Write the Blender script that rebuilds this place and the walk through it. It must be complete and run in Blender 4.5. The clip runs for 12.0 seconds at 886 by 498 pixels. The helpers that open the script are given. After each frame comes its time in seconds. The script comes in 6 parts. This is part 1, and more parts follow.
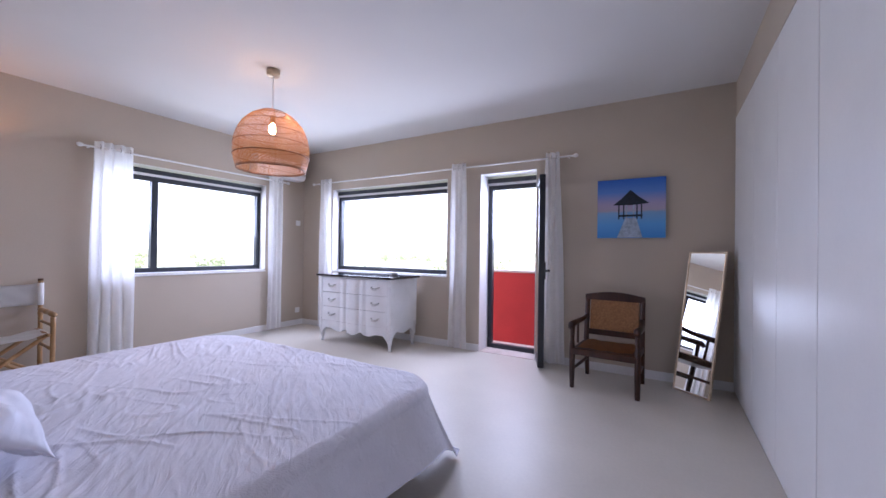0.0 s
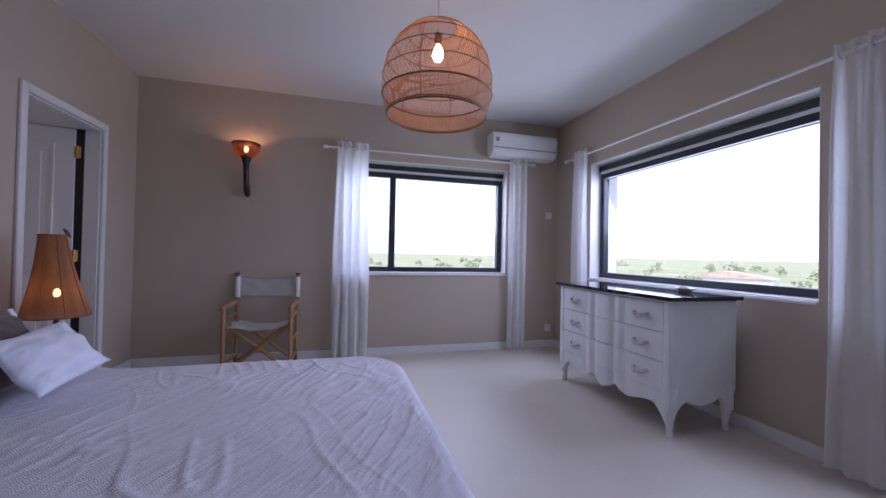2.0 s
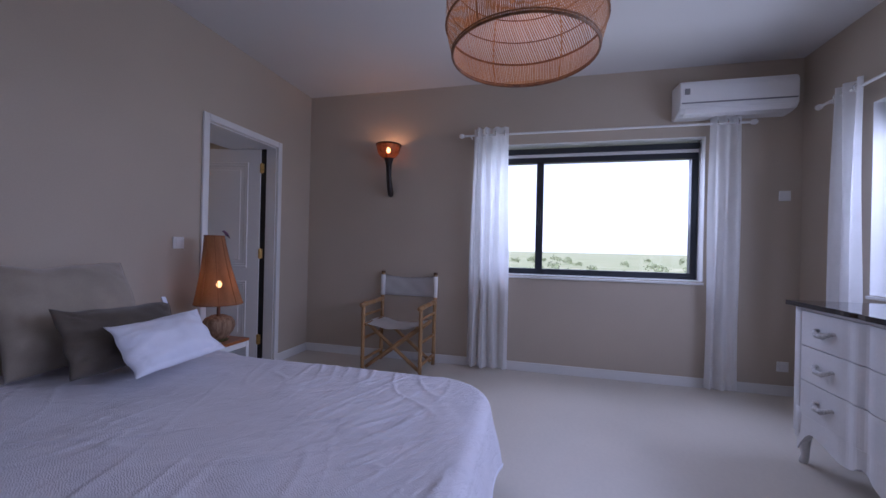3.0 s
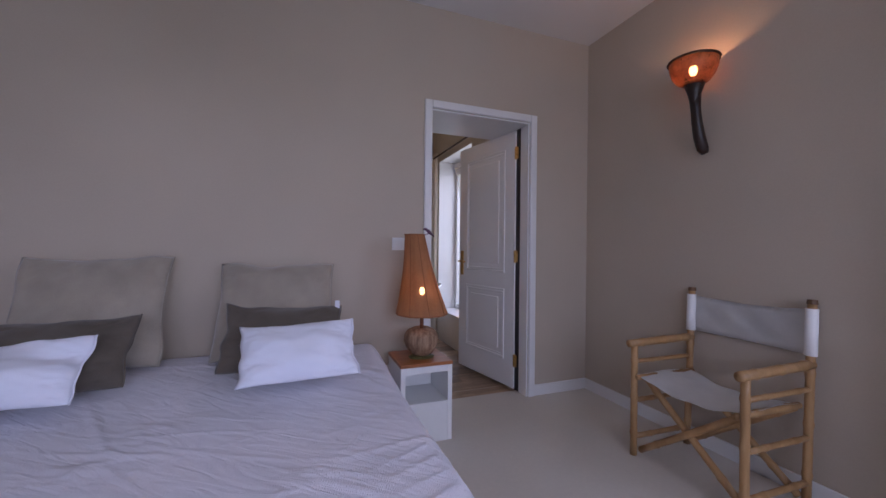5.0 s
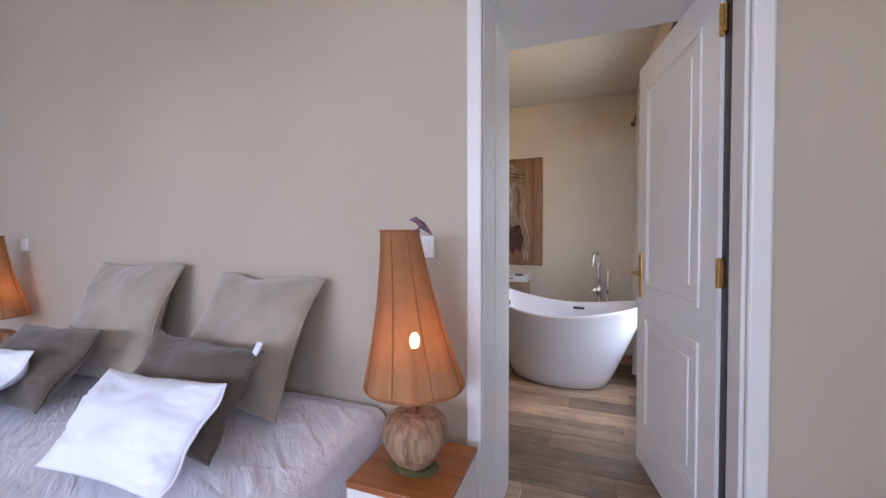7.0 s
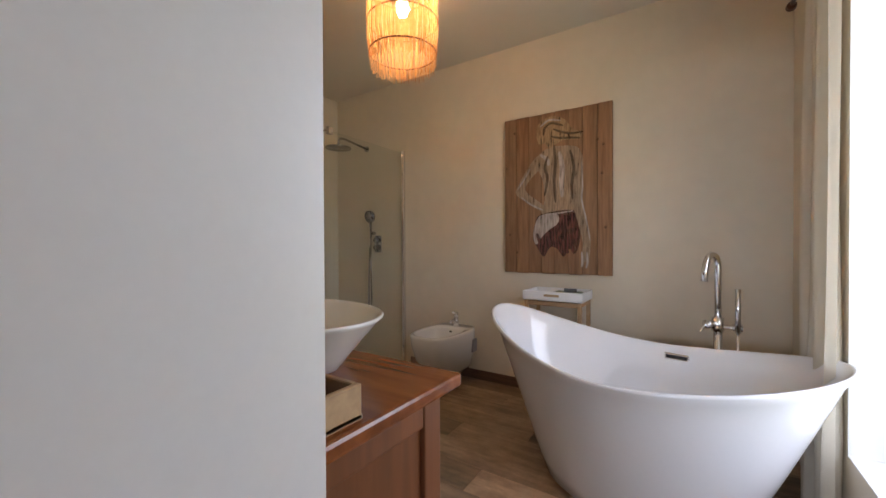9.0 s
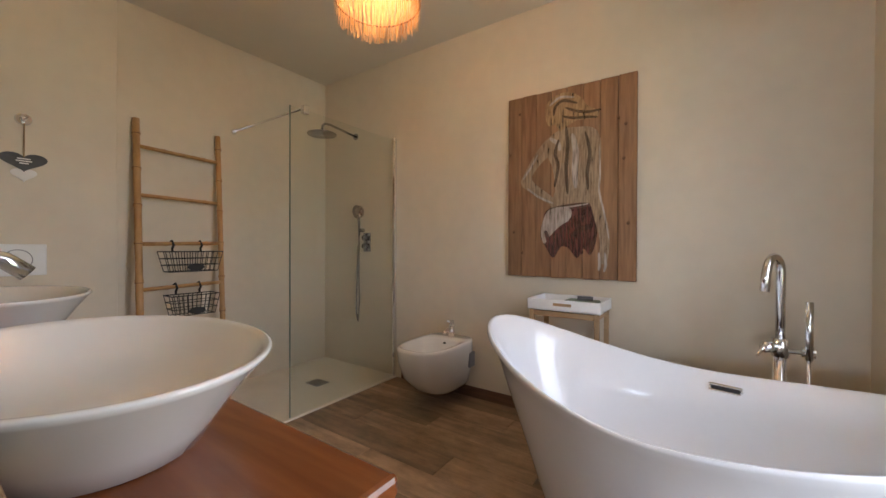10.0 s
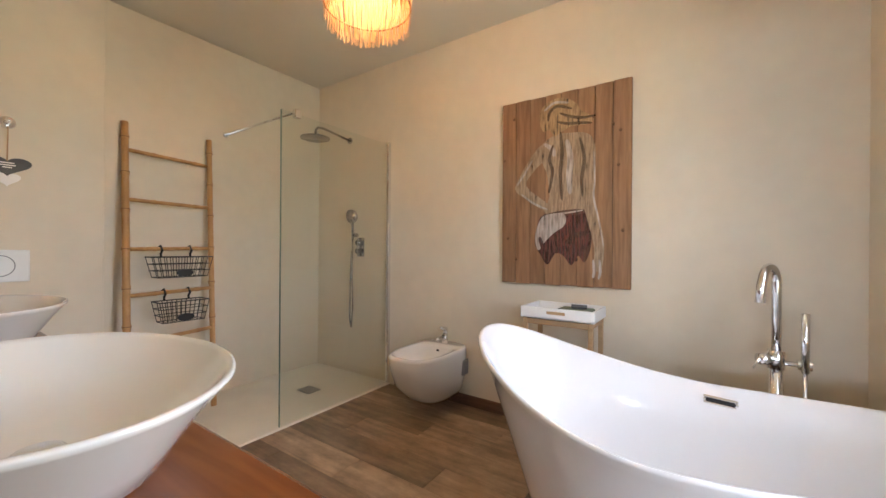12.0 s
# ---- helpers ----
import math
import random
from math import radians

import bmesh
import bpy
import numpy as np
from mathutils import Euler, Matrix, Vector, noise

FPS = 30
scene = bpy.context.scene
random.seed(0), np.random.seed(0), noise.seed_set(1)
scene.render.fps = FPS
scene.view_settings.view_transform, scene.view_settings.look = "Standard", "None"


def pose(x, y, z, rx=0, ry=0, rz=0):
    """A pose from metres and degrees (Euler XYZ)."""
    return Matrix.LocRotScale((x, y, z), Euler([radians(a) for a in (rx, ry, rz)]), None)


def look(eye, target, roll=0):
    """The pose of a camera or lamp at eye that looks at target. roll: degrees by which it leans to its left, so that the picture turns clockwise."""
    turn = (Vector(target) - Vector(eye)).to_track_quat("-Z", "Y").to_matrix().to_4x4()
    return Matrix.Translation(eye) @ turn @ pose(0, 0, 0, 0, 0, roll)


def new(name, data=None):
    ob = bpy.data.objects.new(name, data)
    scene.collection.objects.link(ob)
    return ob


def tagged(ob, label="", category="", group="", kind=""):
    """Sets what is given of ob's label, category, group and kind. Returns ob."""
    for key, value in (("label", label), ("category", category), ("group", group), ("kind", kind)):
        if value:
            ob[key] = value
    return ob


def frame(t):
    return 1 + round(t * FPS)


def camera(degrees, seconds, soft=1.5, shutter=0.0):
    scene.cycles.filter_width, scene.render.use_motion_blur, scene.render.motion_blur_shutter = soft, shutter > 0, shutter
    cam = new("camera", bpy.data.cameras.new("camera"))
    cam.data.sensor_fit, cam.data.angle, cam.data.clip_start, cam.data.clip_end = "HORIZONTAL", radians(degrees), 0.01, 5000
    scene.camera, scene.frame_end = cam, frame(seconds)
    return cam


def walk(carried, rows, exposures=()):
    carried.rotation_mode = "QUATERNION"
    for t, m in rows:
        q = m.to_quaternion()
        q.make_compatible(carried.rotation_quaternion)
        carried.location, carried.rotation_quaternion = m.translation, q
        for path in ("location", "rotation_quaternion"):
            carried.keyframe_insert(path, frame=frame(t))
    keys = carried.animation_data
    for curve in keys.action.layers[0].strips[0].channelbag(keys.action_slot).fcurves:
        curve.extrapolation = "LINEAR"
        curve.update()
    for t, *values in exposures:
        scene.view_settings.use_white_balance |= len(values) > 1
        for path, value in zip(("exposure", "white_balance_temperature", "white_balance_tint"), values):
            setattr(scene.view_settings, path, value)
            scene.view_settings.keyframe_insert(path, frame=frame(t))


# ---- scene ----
cam = camera(98.9, 12.0)
PATH = [
    (0, (0.413, 0.919, 1.226), (-0.598, 2.645, 1.24), 0.8),
    (0.5, (0.185, 1.336, 1.217), (-1.072, 2.891, 1.233), 0.9),
    (1, (-0.046, 1.734, 1.198), (-1.565, 3.035, 1.217), 1.1),
    (1.5, (-0.273, 2.11, 1.18), (-2.021, 3.081, 1.202), 1.3),
    (2, (-0.501, 2.496, 1.148), (-2.427, 3.034, 1.173), 1.2),
    (2.5, (-0.749, 2.815, 1.165), (-2.748, 2.862, 1.177), 1.2),
    (3, (-1.051, 3.085, 1.153), (-2.993, 2.607, 1.154), 1.3),
    (3.2, (-1.197, 3.14, 1.149), (-3.073, 2.449, 1.144), 1.2),
    (4.8, (-2.437, 3.144, 1.12), (-3.292, 1.336, 1.118), 0.2),
    (5, (-2.587, 3.106, 1.125), (-3.298, 1.236, 1.125), 0.6),
    (5.5, (-2.962, 2.916, 1.15), (-3.278, 0.941, 1.139), 0.5),
    (6, (-3.301, 2.654, 1.161), (-3.219, 0.656, 1.141), 0.3),
    (6.5, (-3.577, 2.347, 1.186), (-3.146, 0.394, 1.146), 0.2),
    (7, (-3.79, 1.971, 1.181), (-3.09, 0.098, 1.135), -0.1),
    (7.5, (-3.915, 1.541, 1.181), (-3.042, -0.258, 1.134), -0.4),
    (7.7, (-3.938, 1.35, 1.175), (-3.019, -0.426, 1.132), -0.3),
    (9.3, (-3.78, 0.288, 1.103), (-2.652, -1.363, 1.087), 0.0),
    (9.5, (-3.755, 0.206, 1.099), (-2.618, -1.439, 1.084), 0.2),
    (10, (-3.677, 0.024, 1.097), (-2.536, -1.619, 1.082), 0.2),
    (10.5, (-3.606, -0.103, 1.101), (-2.456, -1.74, 1.088), 0.1),
    (11, (-3.563, -0.182, 1.103), (-2.395, -1.805, 1.093), 0.2),
    (11.5, (-3.592, -0.176, 1.105), (-2.417, -1.794, 1.096), 0.3),
    (12, (-3.685, -0.022, 1.121), (-2.553, -1.67, 1.12), 0.4),
]
walk(cam, [(t, look(eye, target, roll)) for t, eye, target, roll in PATH],
     [(0, 1.75, 5550, 31), (1.5, 1.0, 5480, 33), (2.5, 0.45, 5300, 34), (3.2, 0.4, 5250, 34), (4.8, 0.68, 5500, 33), (5.5, 1.3, 5600, 31), (6.5, 1.85, 5650, 26), (7.5, 2.05, 5800, 23), (9.5, 1.97, 6150, 18), (10.5, 2.65, 6000, 17), (12, 2.87, 6000, 16)])

# ---- light ----
world = bpy.data.worlds.new("sky")
scene.world = world
world.use_nodes = True
wn = world.node_tree.nodes
sky = wn.new("ShaderNodeTexSky")
sky.sky_type, sky.sun_disc = "NISHITA", False
sky.sun_elevation, sky.sun_rotation = radians(55), radians(150)
wn["Background"].inputs["Strength"].default_value = 0.15
haze = wn.new("ShaderNodeMix")
haze.data_type = "RGBA"
haze.inputs["Factor"].default_value, haze.inputs["B"].default_value = 0.55, (11.0, 11.3, 11.6, 1)
world.node_tree.links.new(sky.outputs[0], haze.inputs["A"])
world.node_tree.links.new(haze.outputs["Result"], wn["Background"].inputs["Color"])
sun = new("sun", bpy.data.lights.new("sun", "SUN"))
sun.data.energy, sun.data.angle, sun.data.color = 3.0, radians(0.5), (1.0, 0.95, 0.88)
sun.matrix_world = look((0, 0, 30), (-14, 24, -10))


def skylight(name, eye, target, width, height, watts, color):
    """Sky light that enters through the upper part of a window."""
    ob = new(name, bpy.data.lights.new(name, "AREA"))
    ob.data.shape, ob.data.size, ob.data.size_y, ob.data.energy, ob.data.color = "RECTANGLE", width, height, watts, color
    ob.matrix_world = look(eye, target)


COOL = (0.80, 0.89, 1.0)
skylight("skylight_west", (-5.10, 3.53, 1.72), (0, 3.53, -1.2), 1.86, 0.68, 8.5, COOL)
skylight("skylight_north", (-3.08, 5.51, 1.72), (-3.08, 0, -1.2), 1.94, 0.68, 17, COOL)
skylight("skylight_door", (-1.235, 5.62, 1.72), (-1.235, 0, -1.2), 0.56, 0.68, 5.5, COOL)
skylight("skylight_bath", (-4.60, -1.01, 1.45), (0, -1.01, 0.6), 0.9, 1.4, 2.2, (0.93, 0.96, 1.0))

# ---- materials ----
def mat(name, color, rough=0.6, metal=0.0, vary=0.08, scale=3.0, bump=0.0, bscale=60.0, sheen=0.0, spec=0.5, trans=0.0, second=None, coat=0.0, stretch=(1, 1, 1), clear=0.0):
    """A surface with variation at two scales and fine relief."""
    m = bpy.data.materials.new(name)
    m.use_nodes = True
    nt, n = m.node_tree, m.node_tree.nodes
    b = n["Principled BSDF"]
    tc, mp = n.new("ShaderNodeTexCoord"), n.new("ShaderNodeMapping")
    mp.inputs["Scale"].default_value = stretch
    nt.links.new(tc.outputs["Object"], mp.inputs["Vector"])
    big, fine, mix, ramp = n.new("ShaderNodeTexNoise"), n.new("ShaderNodeTexNoise"), n.new("ShaderNodeMath"), n.new("ShaderNodeMix")
    big.inputs["Scale"].default_value, big.inputs["Detail"].default_value = scale, 3
    fine.inputs["Scale"].default_value, fine.inputs["Detail"].default_value = bscale, 3
    for t in (big, fine):
        nt.links.new(mp.outputs[0], t.inputs["Vector"])
    mix.operation = "MULTIPLY_ADD"
    mix.inputs[1].default_value = 0.7
    nt.links.new(big.outputs["Fac"], mix.inputs[0])
    half = n.new("ShaderNodeMath")
    half.operation, half.inputs[1].default_value = "MULTIPLY", 0.3
    nt.links.new(fine.outputs["Fac"], half.inputs[0])
    nt.links.new(half.outputs[0], mix.inputs[2])
    ramp.data_type = "RGBA"
    lo = [max(0, c * (1 - 2.2 * vary)) for c in color] if second is None else second
    hi = [min(1, c * (1 + 2.2 * vary)) for c in color] if second is None else color
    ramp.inputs["A"].default_value, ramp.inputs["B"].default_value = (*lo, 1), (*hi, 1)
    rr = n.new("ShaderNodeMapRange")
    rr.inputs["From Min"].default_value, rr.inputs["From Max"].default_value = 0.3, 0.7
    nt.links.new(mix.outputs[0], rr.inputs["Value"])
    nt.links.new(rr.outputs[0], ramp.inputs["Factor"])
    nt.links.new(ramp.outputs["Result"], b.inputs["Base Color"])
    b.inputs["Roughness"].default_value, b.inputs["Metallic"].default_value = rough, metal
    b.inputs["Specular IOR Level"].default_value = spec
    b.inputs["Sheen Weight"].default_value = sheen
    b.inputs["Coat Weight"].default_value = coat
    b.inputs["Coat Roughness"].default_value = 0.05
    if bump:
        bp = n.new("ShaderNodeBump")
        bp.inputs["Strength"].default_value, bp.inputs["Distance"].default_value = bump, 0.004
        nt.links.new(mix.outputs[0] if bscale < 1 else fine.outputs["Fac"], bp.inputs["Height"])
        nt.links.new(bp.outputs[0], b.inputs["Normal"])
    if trans:
        tr, ms = n.new("ShaderNodeBsdfTranslucent"), n.new("ShaderNodeMixShader")
        nt.links.new(ramp.outputs["Result"], tr.inputs["Color"])
        ms.inputs[0].default_value = trans
        nt.links.new(b.outputs[0], ms.inputs[1])
        nt.links.new(tr.outputs[0], ms.inputs[2])
        nt.links.new(ms.outputs[0], n["Material Output"].inputs["Surface"])
        if clear:
            see, mc = n.new("ShaderNodeBsdfTransparent"), n.new("ShaderNodeMixShader")
            mc.inputs[0].default_value = clear
            see.inputs["Color"].default_value = (1.0, 0.8, 0.6, 1)
            nt.links.new(ms.outputs[0], mc.inputs[1])
            nt.links.new(see.outputs[0], mc.inputs[2])
            nt.links.new(mc.outputs[0], n["Material Output"].inputs["Surface"])
    return m


def wood(name, light, dark, along="z", rough=0.5, scale=6.0, rand=0.0, bump=0.15):
    """Wood with grain along one axis of its own object."""
    m = bpy.data.materials.new(name)
    m.use_nodes = True
    nt, n = m.node_tree, m.node_tree.nodes
    b = n["Principled BSDF"]
    tc, mp, info = n.new("ShaderNodeTexCoord"), n.new("ShaderNodeMapping"), n.new("ShaderNodeObjectInfo")
    mp.inputs["Scale"].default_value = [0.08 if a == along else 1.0 for a in "xyz"]
    add = n.new("ShaderNodeVectorMath")
    add.operation = "MULTIPLY_ADD"
    add.inputs[1].default_value = (0, 0, 0)
    sc = n.new("ShaderNodeVectorMath")
    sc.operation, sc.inputs["Scale"].default_value = "SCALE", 37.0
    comb = n.new("ShaderNodeCombineXYZ")
    for k in range(3):
        nt.links.new(info.outputs["Random"], comb.inputs[k])
    nt.links.new(comb.outputs[0], sc.inputs[0])
    plus = n.new("ShaderNodeVectorMath")
    plus.operation = "ADD"
    nt.links.new(tc.outputs["Object"], plus.inputs[0])
    nt.links.new(sc.outputs[0], plus.inputs[1])
    nt.links.new(plus.outputs[0], mp.inputs["Vector"])
    g, big = n.new("ShaderNodeTexNoise"), n.new("ShaderNodeTexNoise")
    g.inputs["Scale"].default_value, g.inputs["Detail"].default_value, g.inputs["Distortion"].default_value = scale * 9, 5, 0.6
    big.inputs["Scale"].default_value, big.inputs["Detail"].default_value = scale, 3
    nt.links.new(mp.outputs[0], g.inputs["Vector"])
    nt.links.new(mp.outputs[0], big.inputs["Vector"])
    s1, s2 = n.new("ShaderNodeMath"), n.new("ShaderNodeMath")
    s1.operation, s1.inputs[1].default_value = "MULTIPLY", 0.5
    nt.links.new(g.outputs["Fac"], s1.inputs[0])
    s2.operation, s2.inputs[1].default_value = "MULTIPLY_ADD", 0.5
    nt.links.new(big.outputs["Fac"], s2.inputs[0])
    nt.links.new(s1.outputs[0], s2.inputs[2])
    r = n.new("ShaderNodeMapRange")
    r.inputs["From Min"].default_value, r.inputs["From Max"].default_value = 0.35, 0.65
    nt.links.new(s2.outputs[0], r.inputs["Value"])
    mix = n.new("ShaderNodeMix")
    mix.data_type = "RGBA"
    mix.inputs["A"].default_value, mix.inputs["B"].default_value = (*dark, 1), (*light, 1)
    nt.links.new(r.outputs[0], mix.inputs["Factor"])
    hsv, rv = n.new("ShaderNodeHueSaturation"), n.new("ShaderNodeMapRange")
    rv.inputs["To Min"].default_value, rv.inputs["To Max"].default_value = 1 - rand, 1 + rand
    nt.links.new(info.outputs["Random"], rv.inputs["Value"])
    nt.links.new(rv.outputs[0], hsv.inputs["Value"])
    nt.links.new(mix.outputs["Result"], hsv.inputs["Color"])
    nt.links.new(hsv.outputs[0], b.inputs["Base Color"])
    b.inputs["Roughness"].default_value = rough
    bp = n.new("ShaderNodeBump")
    bp.inputs["Strength"].default_value, bp.inputs["Distance"].default_value = bump, 0.002
    nt.links.new(g.outputs["Fac"], bp.inputs["Height"])
    nt.links.new(bp.outputs[0], b.inputs["Normal"])
    return m


def glow(name, color, strength):
    m = bpy.data.materials.new(name)
    m.use_nodes = True
    b = m.node_tree.nodes["Principled BSDF"]
    b.inputs["Base Color"].default_value = (0.9, 0.85, 0.7, 1)
    b.inputs["Emission Color"].default_value, b.inputs["Emission Strength"].default_value = (*color, 1), strength
    return m


def glassy(name, tint=(1, 1, 1), rough=0.0):
    """Thin clear glass: sees through, with gloss that grows at grazing angles."""
    m = bpy.data.materials.new(name)
    m.use_nodes = True
    nt, n = m.node_tree, m.node_tree.nodes
    gl, tr, ms, lw, pw, mr = n.new("ShaderNodeBsdfGlossy"), n.new("ShaderNodeBsdfTransparent"), n.new("ShaderNodeMixShader"), n.new("ShaderNodeLayerWeight"), n.new("ShaderNodeMath"), n.new("ShaderNodeMapRange")
    gl.inputs["Roughness"].default_value, tr.inputs["Color"].default_value = rough, (*tint, 1)
    pw.operation, pw.inputs[1].default_value = "POWER", 4.0
    mr.inputs["To Min"].default_value, mr.inputs["To Max"].default_value = 0.03, 0.6
    for a, b in ((lw.outputs["Facing"], pw.inputs[0]), (pw.outputs[0], mr.inputs["Value"]), (mr.outputs[0], ms.inputs[0]), (tr.outputs[0], ms.inputs[1]), (gl.outputs[0], ms.inputs[2]), (ms.outputs[0], n["Material Output"].inputs["Surface"])):
        nt.links.new(a, b)
    return m


M_WALL = mat("greige_wall_paint", (0.50, 0.427, 0.338), 0.75, vary=0.03, scale=1.2, bump=0.08, bscale=140)
M_BATH = mat("cream_mineral_plaster", (0.70, 0.625, 0.50), 0.5, vary=0.03, scale=1.3, bump=0.05, bscale=11)
M_CEIL = mat("white_ceiling_paint", (0.72, 0.71, 0.69), 0.85, vary=0.015, scale=1.0, bump=0.05, bscale=120)
M_BCEIL = mat("cream_ceiling_paint", (0.70, 0.64, 0.54), 0.8, vary=0.02, scale=1.0, bump=0.05, bscale=120)
M_FLOOR = mat("cream_cement_floor", (0.64, 0.59, 0.51), 0.42, vary=0.035, scale=1.4, bump=0.03, bscale=45)
M_TRIM = mat("white_lacquer", (0.78, 0.775, 0.76), 0.35, vary=0.015, scale=3, bump=0.03, bscale=80)
M_ANTIQ = mat("chalky_white_furniture_paint", (0.76, 0.755, 0.745), 0.5, vary=0.03, scale=6, bump=0.08, bscale=90)
M_DARK = mat("anthracite_aluminium", (0.018, 0.022, 0.03), 0.4, vary=0.1, scale=5, bump=0.05, bscale=300)
M_BLACKTOP = mat("black_polished_glass", (0.008, 0.009, 0.014), 0.06, vary=0.1, scale=4, coat=0.5)
M_BLACK = mat("black_steel", (0.012, 0.012, 0.013), 0.45, vary=0.1, bump=0.05, bscale=200)
M_CURT = mat("white_linen_voile", (0.93, 0.93, 0.93), 0.85, vary=0.02, scale=8, bump=0.15, bscale=500, trans=0.6)
M_CURTW = mat("cream_linen_voile", (0.84, 0.79, 0.68), 0.85, vary=0.02, scale=8, bump=0.15, bscale=500, trans=0.45)
M_SPREAD = mat("white_embroidered_cotton", (0.77, 0.76, 0.84), 0.9, vary=0.03, scale=5, bump=0.25, bscale=260, sheen=0.2)
M_PILLOW = mat("white_cotton", (0.83, 0.845, 0.94), 0.85, vary=0.015, scale=6, bump=0.2, bscale=300, sheen=0.1)
M_TAUPE = mat("taupe_velvet", (0.37, 0.318, 0.25), 0.85, vary=0.07, scale=7, bump=0.2, bscale=220, sheen=0.5)
M_TAUPE_D = mat("dark_taupe_velvet", (0.105, 0.084, 0.062), 0.85, vary=0.1, scale=7, bump=0.2, bscale=220, sheen=0.3)
M_CANVAS = mat("off_white_canvas", (0.90, 0.885, 0.86), 0.9, vary=0.03, scale=9, bump=0.2, bscale=350)
M_BAMBOO = mat("honey_bamboo", (0.50, 0.30, 0.13), 0.4, vary=0.2, scale=14, bump=0.1, bscale=60, second=(0.30, 0.16, 0.06), stretch=(1, 1, 0.25))
M_BAMBOO_B = mat("golden_bamboo", (0.56, 0.33, 0.13), 0.4, vary=0.2, scale=14, bump=0.1, bscale=60, second=(0.38, 0.19, 0.065), stretch=(1, 1, 0.25))
M_NODE = mat("dark_bamboo_node", (0.14, 0.07, 0.03), 0.55, vary=0.2, scale=30)
M_RATTAN = mat("honey_rattan", (0.50, 0.27, 0.125), 0.5, vary=0.2, scale=9, bump=0.1, bscale=200, second=(0.34, 0.155, 0.06), trans=0.3)
M_RATTAN_D = mat("brown_rattan_hoop", (0.20, 0.085, 0.03), 0.5, vary=0.2, scale=30)
M_STRAW = mat("pale_straw", (0.66, 0.40, 0.17), 0.7, vary=0.25, scale=40, bump=0.1, bscale=200, second=(0.45, 0.24, 0.08), trans=0.45)
M_SHADE = mat("rust_raw_silk", (0.46, 0.215, 0.09), 0.8, vary=0.12, scale=18, bump=0.3, bscale=240, trans=0.35, stretch=(1, 1, 0.2), clear=0.2)
M_MAHOG = wood("dark_mahogany", (0.075, 0.024, 0.010), (0.024, 0.008, 0.004), "z", 0.35)
M_CANE = mat("woven_cane", (0.32, 0.15, 0.055), 0.55, vary=0.15, scale=60, bump=0.5, bscale=160)
M_COCO = mat("grey_coconut_husk", (0.46, 0.30, 0.18), 0.7, vary=0.3, scale=48, bump=1.0, bscale=130, second=(0.13, 0.06, 0.03), stretch=(1, 1, 0.10))
M_ORANGE = wood("orange_hardwood_x", (0.46, 0.17, 0.05), (0.25, 0.075, 0.02), "x", 0.28, 3.0)
M_VTOP = wood("varnished_orange_hardwood", (0.27, 0.082, 0.022), (0.12, 0.030, 0.008), "x", 0.18, 3.0)
M_ORANGE_P = wood("orange_hardwood", (0.20, 0.068, 0.022), (0.10, 0.032, 0.010), "z", 0.4, 3.0)
M_PINE = wood("pale_oak", (0.47, 0.31, 0.16), (0.33, 0.20, 0.10), "x", 0.55, 5.0)
M_BOARD = wood("weathered_brown_board", (0.36, 0.20, 0.10), (0.17, 0.085, 0.04), "z", 0.65, 5.0, 0.16, 0.3)
M_PLANK = wood("brown_wood_look_tile", (0.42, 0.29, 0.18), (0.19, 0.135, 0.09), "x", 0.5, 2.6, 0.42, 0.25)


def worn(m):
    """Blotches and darker saw marks over a wood's colour."""
    nt, n = m.node_tree, m.node_tree.nodes
    b = n["Principled BSDF"]
    tc, mp, spot, fac, mix = n.new("ShaderNodeTexCoord"), n.new("ShaderNodeMapping"), n.new("ShaderNodeTexNoise"), n.new("ShaderNodeMapRange"), n.new("ShaderNodeHueSaturation")
    mp.inputs["Scale"].default_value = (0.55, 1, 1)
    spot.inputs["Scale"].default_value, spot.inputs["Detail"].default_value, spot.inputs["Roughness"].default_value = 9.0, 7.0, 0.72
    spot.noise_dimensions = "4D"
    fac.inputs["From Min"].default_value, fac.inputs["From Max"].default_value, fac.inputs["To Min"].default_value, fac.inputs["To Max"].default_value = 0.34, 0.62, 0.68, 1.25
    info, w = n.new("ShaderNodeObjectInfo"), n.new("ShaderNodeMath")
    w.operation, w.inputs[1].default_value = "MULTIPLY", 40.0
    nt.links.new(info.outputs["Random"], w.inputs[0])
    nt.links.new(w.outputs[0], spot.inputs["W"])
    nt.links.new(tc.outputs["Object"], mp.inputs["Vector"])
    nt.links.new(mp.outputs[0], spot.inputs["Vector"])
    nt.links.new(spot.outputs["Fac"], fac.inputs["Value"])
    nt.links.new(fac.outputs[0], mix.inputs["Value"])
    nt.links.new(b.inputs["Base Color"].links[0].from_socket, mix.inputs["Color"])
    nt.links.new(mix.outputs[0], b.inputs["Base Color"])


worn(M_PLANK)
M_GROUT = mat("dark_grout", (0.09, 0.07, 0.055), 0.9, vary=0.1, scale=20, bump=0.2, bscale=200)
M_CERAM = mat("white_glazed_ceramic", (0.76, 0.75, 0.72), 0.12, vary=0.008, scale=2, coat=0.6)
M_TUB = mat("white_gloss_acrylic", (0.76, 0.765, 0.78), 0.14, vary=0.008, scale=2, coat=0.5)
M_TRAY = mat("cream_shower_resin", (0.76, 0.72, 0.63), 0.45, vary=0.03, scale=4, bump=0.1, bscale=120)
M_CHROME = mat("polished_chrome", (0.78, 0.78, 0.79), 0.08, 1.0, vary=0.02, scale=8)
M_STEEL = mat("dull_dark_chrome", (0.42, 0.42, 0.43), 0.16, 1.0, vary=0.05, scale=8)
